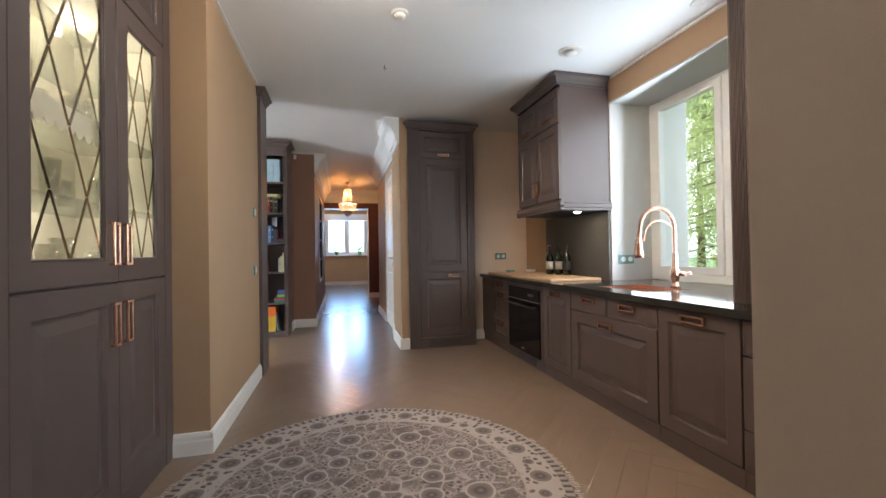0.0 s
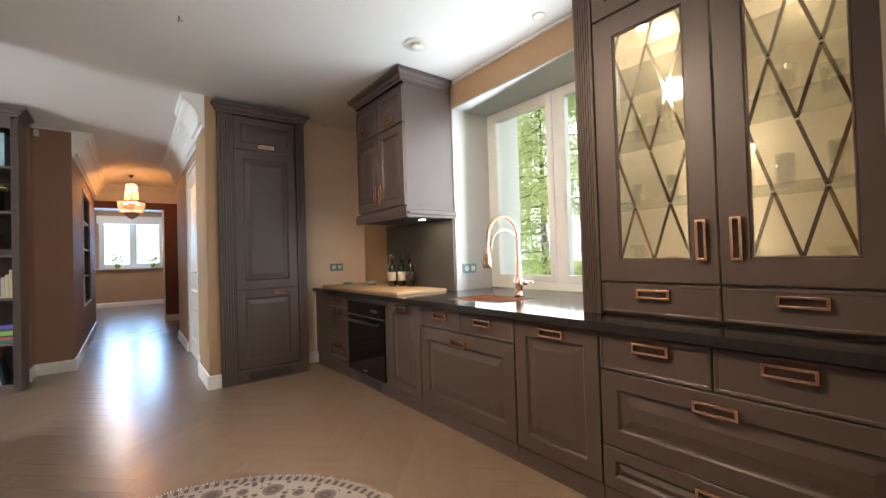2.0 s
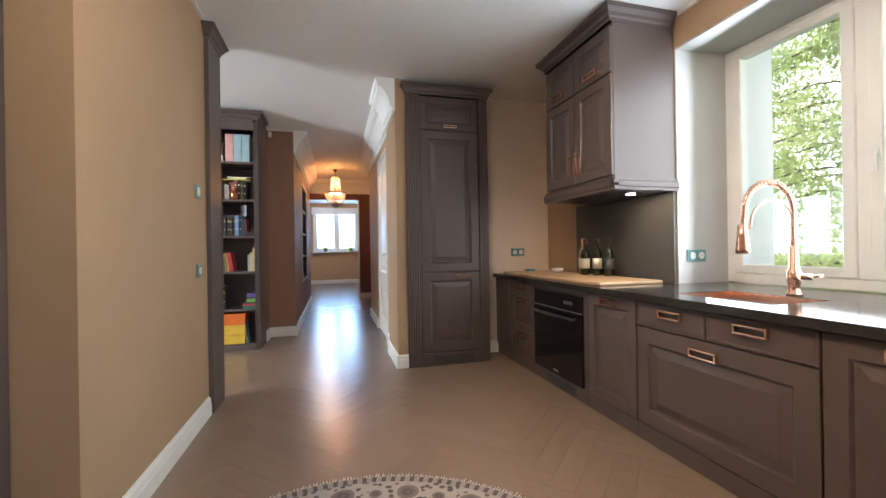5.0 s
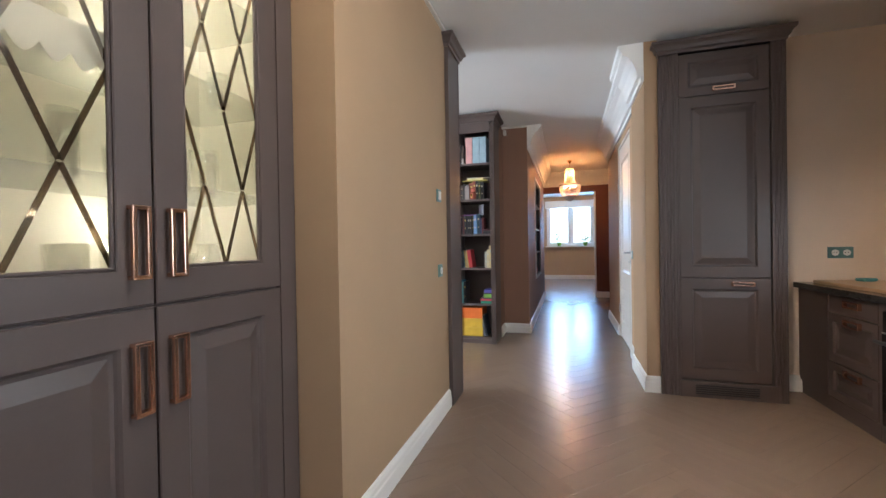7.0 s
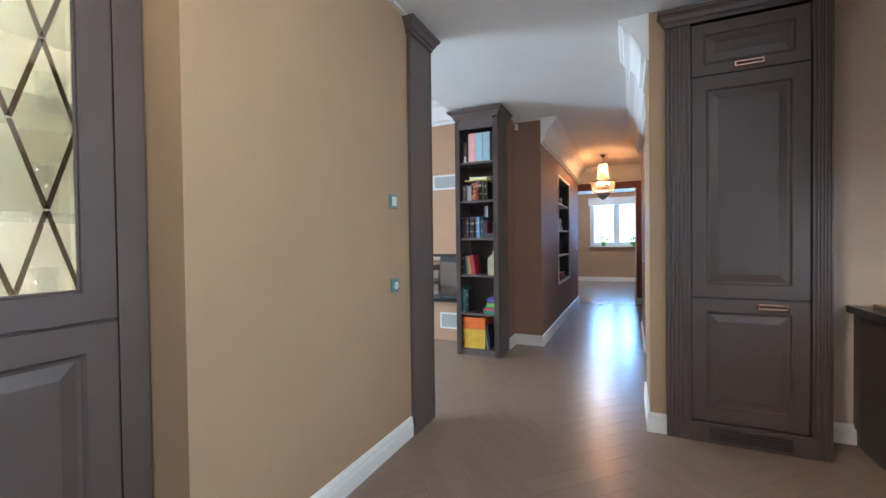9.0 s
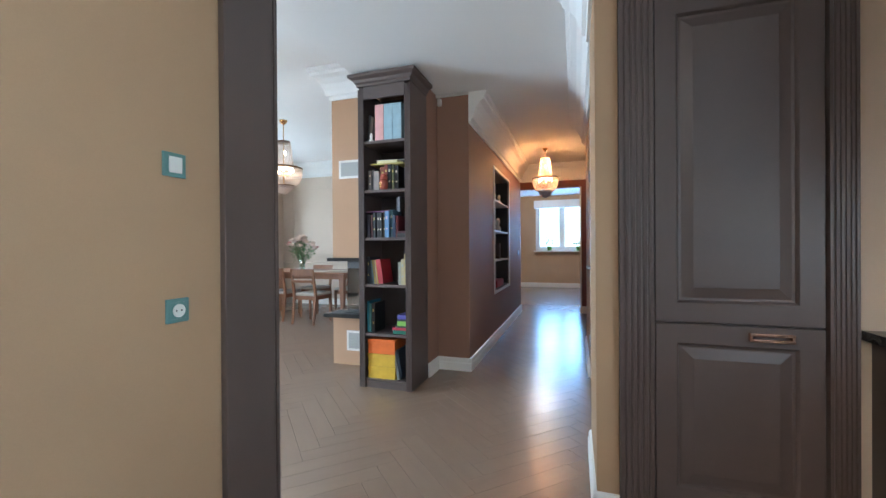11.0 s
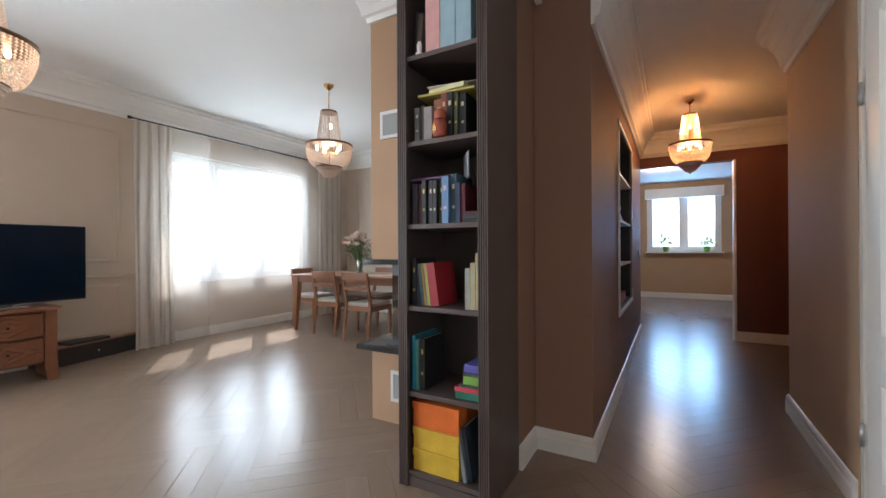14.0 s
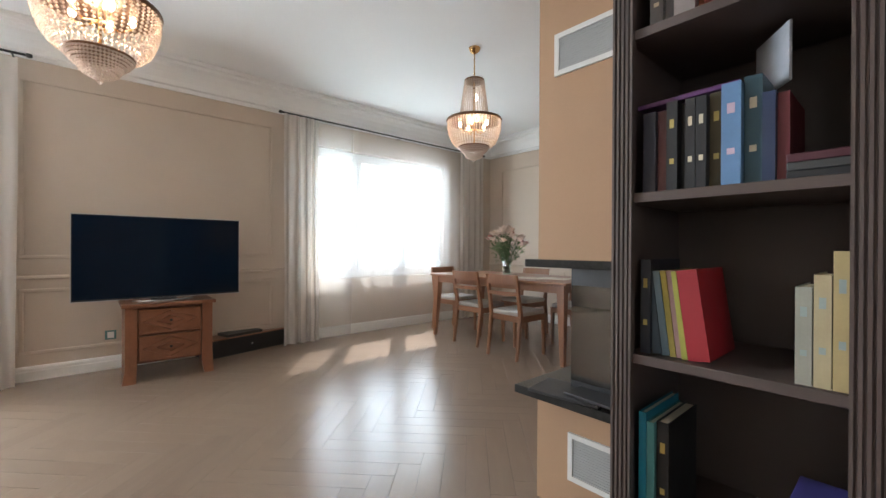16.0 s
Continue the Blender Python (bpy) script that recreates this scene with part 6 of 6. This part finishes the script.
# plants on the far sill
M_POT = material("green_pot", (0.16, 0.34, 0.05), 0.4, vary=0.06)
for i, (x, h) in enumerate(((-0.26, 0.26), (0.55, 0.18))):
    pl = thing("potted_plant", pose(x, 14.74, 1.0805), "small leafy plant in a green pot on the window sill", "plant", "plants on the far sill")
    part("pot", lathe(bmesh.new(), [(0.05, 0), (0.055, 0.01), (0.07, 0.12), (0.074, 0.125), (0.066, 0.125), (0.05, 0.03)], 20), M_POT, pl)
    bm = bmesh.new()
    for k in range(70):
        a = rg.uniform(0, 6.28)
        p = Vector((rg.uniform(-0.13, 0.13), rg.uniform(-0.06, 0.06), 0.13 + rg.uniform(0, h)))
        leaf(bm, p, Vector((math.cos(a), math.sin(a) * 0.6, rg.uniform(-0.2, 0.8))), rg.uniform(0.06, 0.12), 0.045, rg)
    part("foliage", bm, M_LEAF, pl)

# ---- outdoors ----
M_GRASS = material("lawn", (0.10, 0.16, 0.05), 0.9, vary=0.25, scale=0.6, fine=0.3, fine_scale=30)
M_BARK = material("bark", (0.12, 0.085, 0.06), 0.9, vary=0.25, scale=10, bump=0.5)
M_FOLIAGE = mixed("garden_foliage", [("Diffuse", (0.24, 0.29, 0.10), 0, 0.45), ("Translucent", (0.56, 0.64, 0.28), 0, 0.55)])
M_FENCE = material("pale_garden_wall", (0.62, 0.60, 0.56), 0.8, vary=0.1, scale=2)
tagged(solid("ground", boxes((-600, 600, -600, 600, -0.9, -0.35)), M_GRASS, "lawn around the house", "ground"), kind="structure")


# Backdrop sheets that emit: white-out behind the windows, extra daylight indoors.
M_BACKDROP_GLOW = emitter("glowing_backdrop_sheet", (0.96, 1.0, 0.96), 1.1)
tagged(solid("backdrop", boxes((-60, 57, 70, 70.2, -1, 45)), M_BACKDROP_GLOW, "glowing white sheet standing in for bright sky beyond the far window", "backdrop"), kind="structure")
tagged(solid("backdrop", boxes((58, 58.2, -70, 90, -1, 45)), M_BACKDROP_GLOW, "glowing white sheet standing in for bright sky beyond the garden", "backdrop"), kind="structure")


def tree(x, y, h, spread, seed, label):
    rg = random.Random(seed)
    t = thing("garden_tree", pose(x, y, -0.36), label, "tree", "garden trees")
    bm = bmesh.new()
    pts = [Vector((0.03 * math.sin(i * 1.3), 0.03 * math.cos(i), h * 0.9 * i / 8)) for i in range(9)]
    rings = []
    for i, p in enumerate(pts):
        r = 0.14 * (1 - i / 9.5)
        rings.append([bm.verts.new(p + Vector((r * math.cos(2 * math.pi * k / 8), r * math.sin(2 * math.pi * k / 8), 0))) for k in range(8)])
    for a, b in zip(rings, rings[1:]):
        for k in range(8):
            bm.faces.new((a[k], a[(k + 1) % 8], b[(k + 1) % 8], b[k]))
    part("trunk", bm, M_BARK, t)
    bl, bf = bmesh.new(), bmesh.new()
    for i in range(60):
        z = h * rg.uniform(0.12, 0.98)
        a = rg.uniform(0, 6.28)
        r = spread * (1.05 - z / h) * rg.uniform(0.6, 1.0) + 0.25
        tip = Vector((r * math.cos(a), r * math.sin(a), z - 0.15 * r))
        base = Vector((0, 0, z))
        tube(bl, [base, base.lerp(tip, 0.5) + Vector((0, 0, 0.08)), tip], 0.018, 5)
        for k in range(190):
            f = rg.uniform(0.25, 1.08)
            p = base.lerp(tip, f) + Vector((rg.gauss(0, 0.22), rg.gauss(0, 0.22), rg.gauss(0, 0.2)))
            leaf(bf, p, Vector((rg.uniform(-1, 1), rg.uniform(-1, 1), rg.uniform(-1, 0.5))), rg.uniform(0.09, 0.19), 0.055, rg)
    part("limbs", bl, M_BARK, t)
    tagged(part("crown", bf, M_FOLIAGE, t), kind="stuff")


tree(8.6, 5.4, 6.4, 2.1, 11, "leafy garden tree in bright light outside the kitchen window")
tree(9.6, 7.6, 7.0, 2.4, 12, "leafy garden tree beyond the kitchen window")
tree(8.2, 2.6, 3.4, 1.5, 13, "leafy garden shrub outside the kitchen window")
tree(11.5, 10.6, 7.6, 2.6, 14, "leafy garden tree beyond the kitchen window")

# ---- herringbone parquet ----
PW, PN = 0.118, 6


def plank_verts(L, W):
    g, c, t = 0.0004, 0.0006, 0.011
    x0, x1, y0, y1 = -L / 2 + g, L / 2 - g, -W / 2 + g, W / 2 - g
    ring = lambda i, z: [(x0 + i, y0 + i, z), (x1 - i, y0 + i, z), (x1 - i, y1 - i, z), (x0 + i, y1 - i, z)]
    v = ring(0, -t) + ring(0, -c * 1.6) + ring(c, 0)
    f = [(8, 9, 10, 11)]
    for s in (0, 4):
        f += [(s + i, s + (i + 1) % 4, s + 4 + (i + 1) % 4, s + 4 + i) for i in range(4)]
    return v, f


PV, PF = plank_verts(PW * PN, PW)
plank_mesh = bpy.data.meshes.new("plank")
plank_mesh.from_pydata(PV, [], PF)
plank_mesh.materials.append(M_PARQUET)
plank_mesh.materials.append(M_JOINT)
for k, q in enumerate(plank_mesh.polygons):
    q.material_index = 0 if k == 0 else 1
ca, sa = math.cos(math.radians(45)), math.sin(math.radians(45))
spots = []
for k in range(-140, 141):
    for j in range(-14, 15):
        for turn in (0, 1):
            u, v = (k + j * PN, k - j * PN)
            cu, cv = (u + PN / 2, v + 0.5) if turn == 0 else (u + PN + 0.5, v + 1 - PN / 2)
            x, y = PW * (cu * ca - cv * sa), PW * (cu * sa + cv * ca) + 3.0
            if (-5.9 < x < 2.5 and -2.6 < y < 10.2) or (-3.2 < x < 3.1 and 10.1 < y < 15.0):
                if x < -1.9 and y < 0.2:
                    continue
                if (x > 1.75 and y < 7.4) or (x > 0.75 and 4.7 < y < 7.4):
                    continue
                spots.append((x, y, 45 + 90 * turn))
spots.sort(key=lambda s: (s[0] + 0.5) ** 2 + (s[1] - 4.2) ** 2)
floor_ob = bpy.data.objects["floor"]
for x, y, a in spots[:300]:
    p = new("plank", plank_mesh)
    p.parent = floor_ob
    p.matrix_basis = pose(x, y, 0, 0, 0, a)
vv, ff = [], []
for x, y, a in spots[300:]:
    c, s = math.cos(radians(a)), math.sin(radians(a))
    o = len(vv)
    vv += [(x + px * c - py * s, y + px * s + py * c, pz) for px, py, pz in PV]
    ff += [tuple(o + i for i in q) for q in PF]
me = bpy.data.meshes.new("planks")
me.from_pydata(vv, [], ff)
me.materials.append(M_PARQUET_REST)
me.materials.append(M_JOINT)
for k, q in enumerate(me.polygons):
    q.material_index = 0 if k % len(PF) == 0 else 1
rest = new("planks", me)
rest.parent = floor_ob
tagged(rest, kind="stuff")
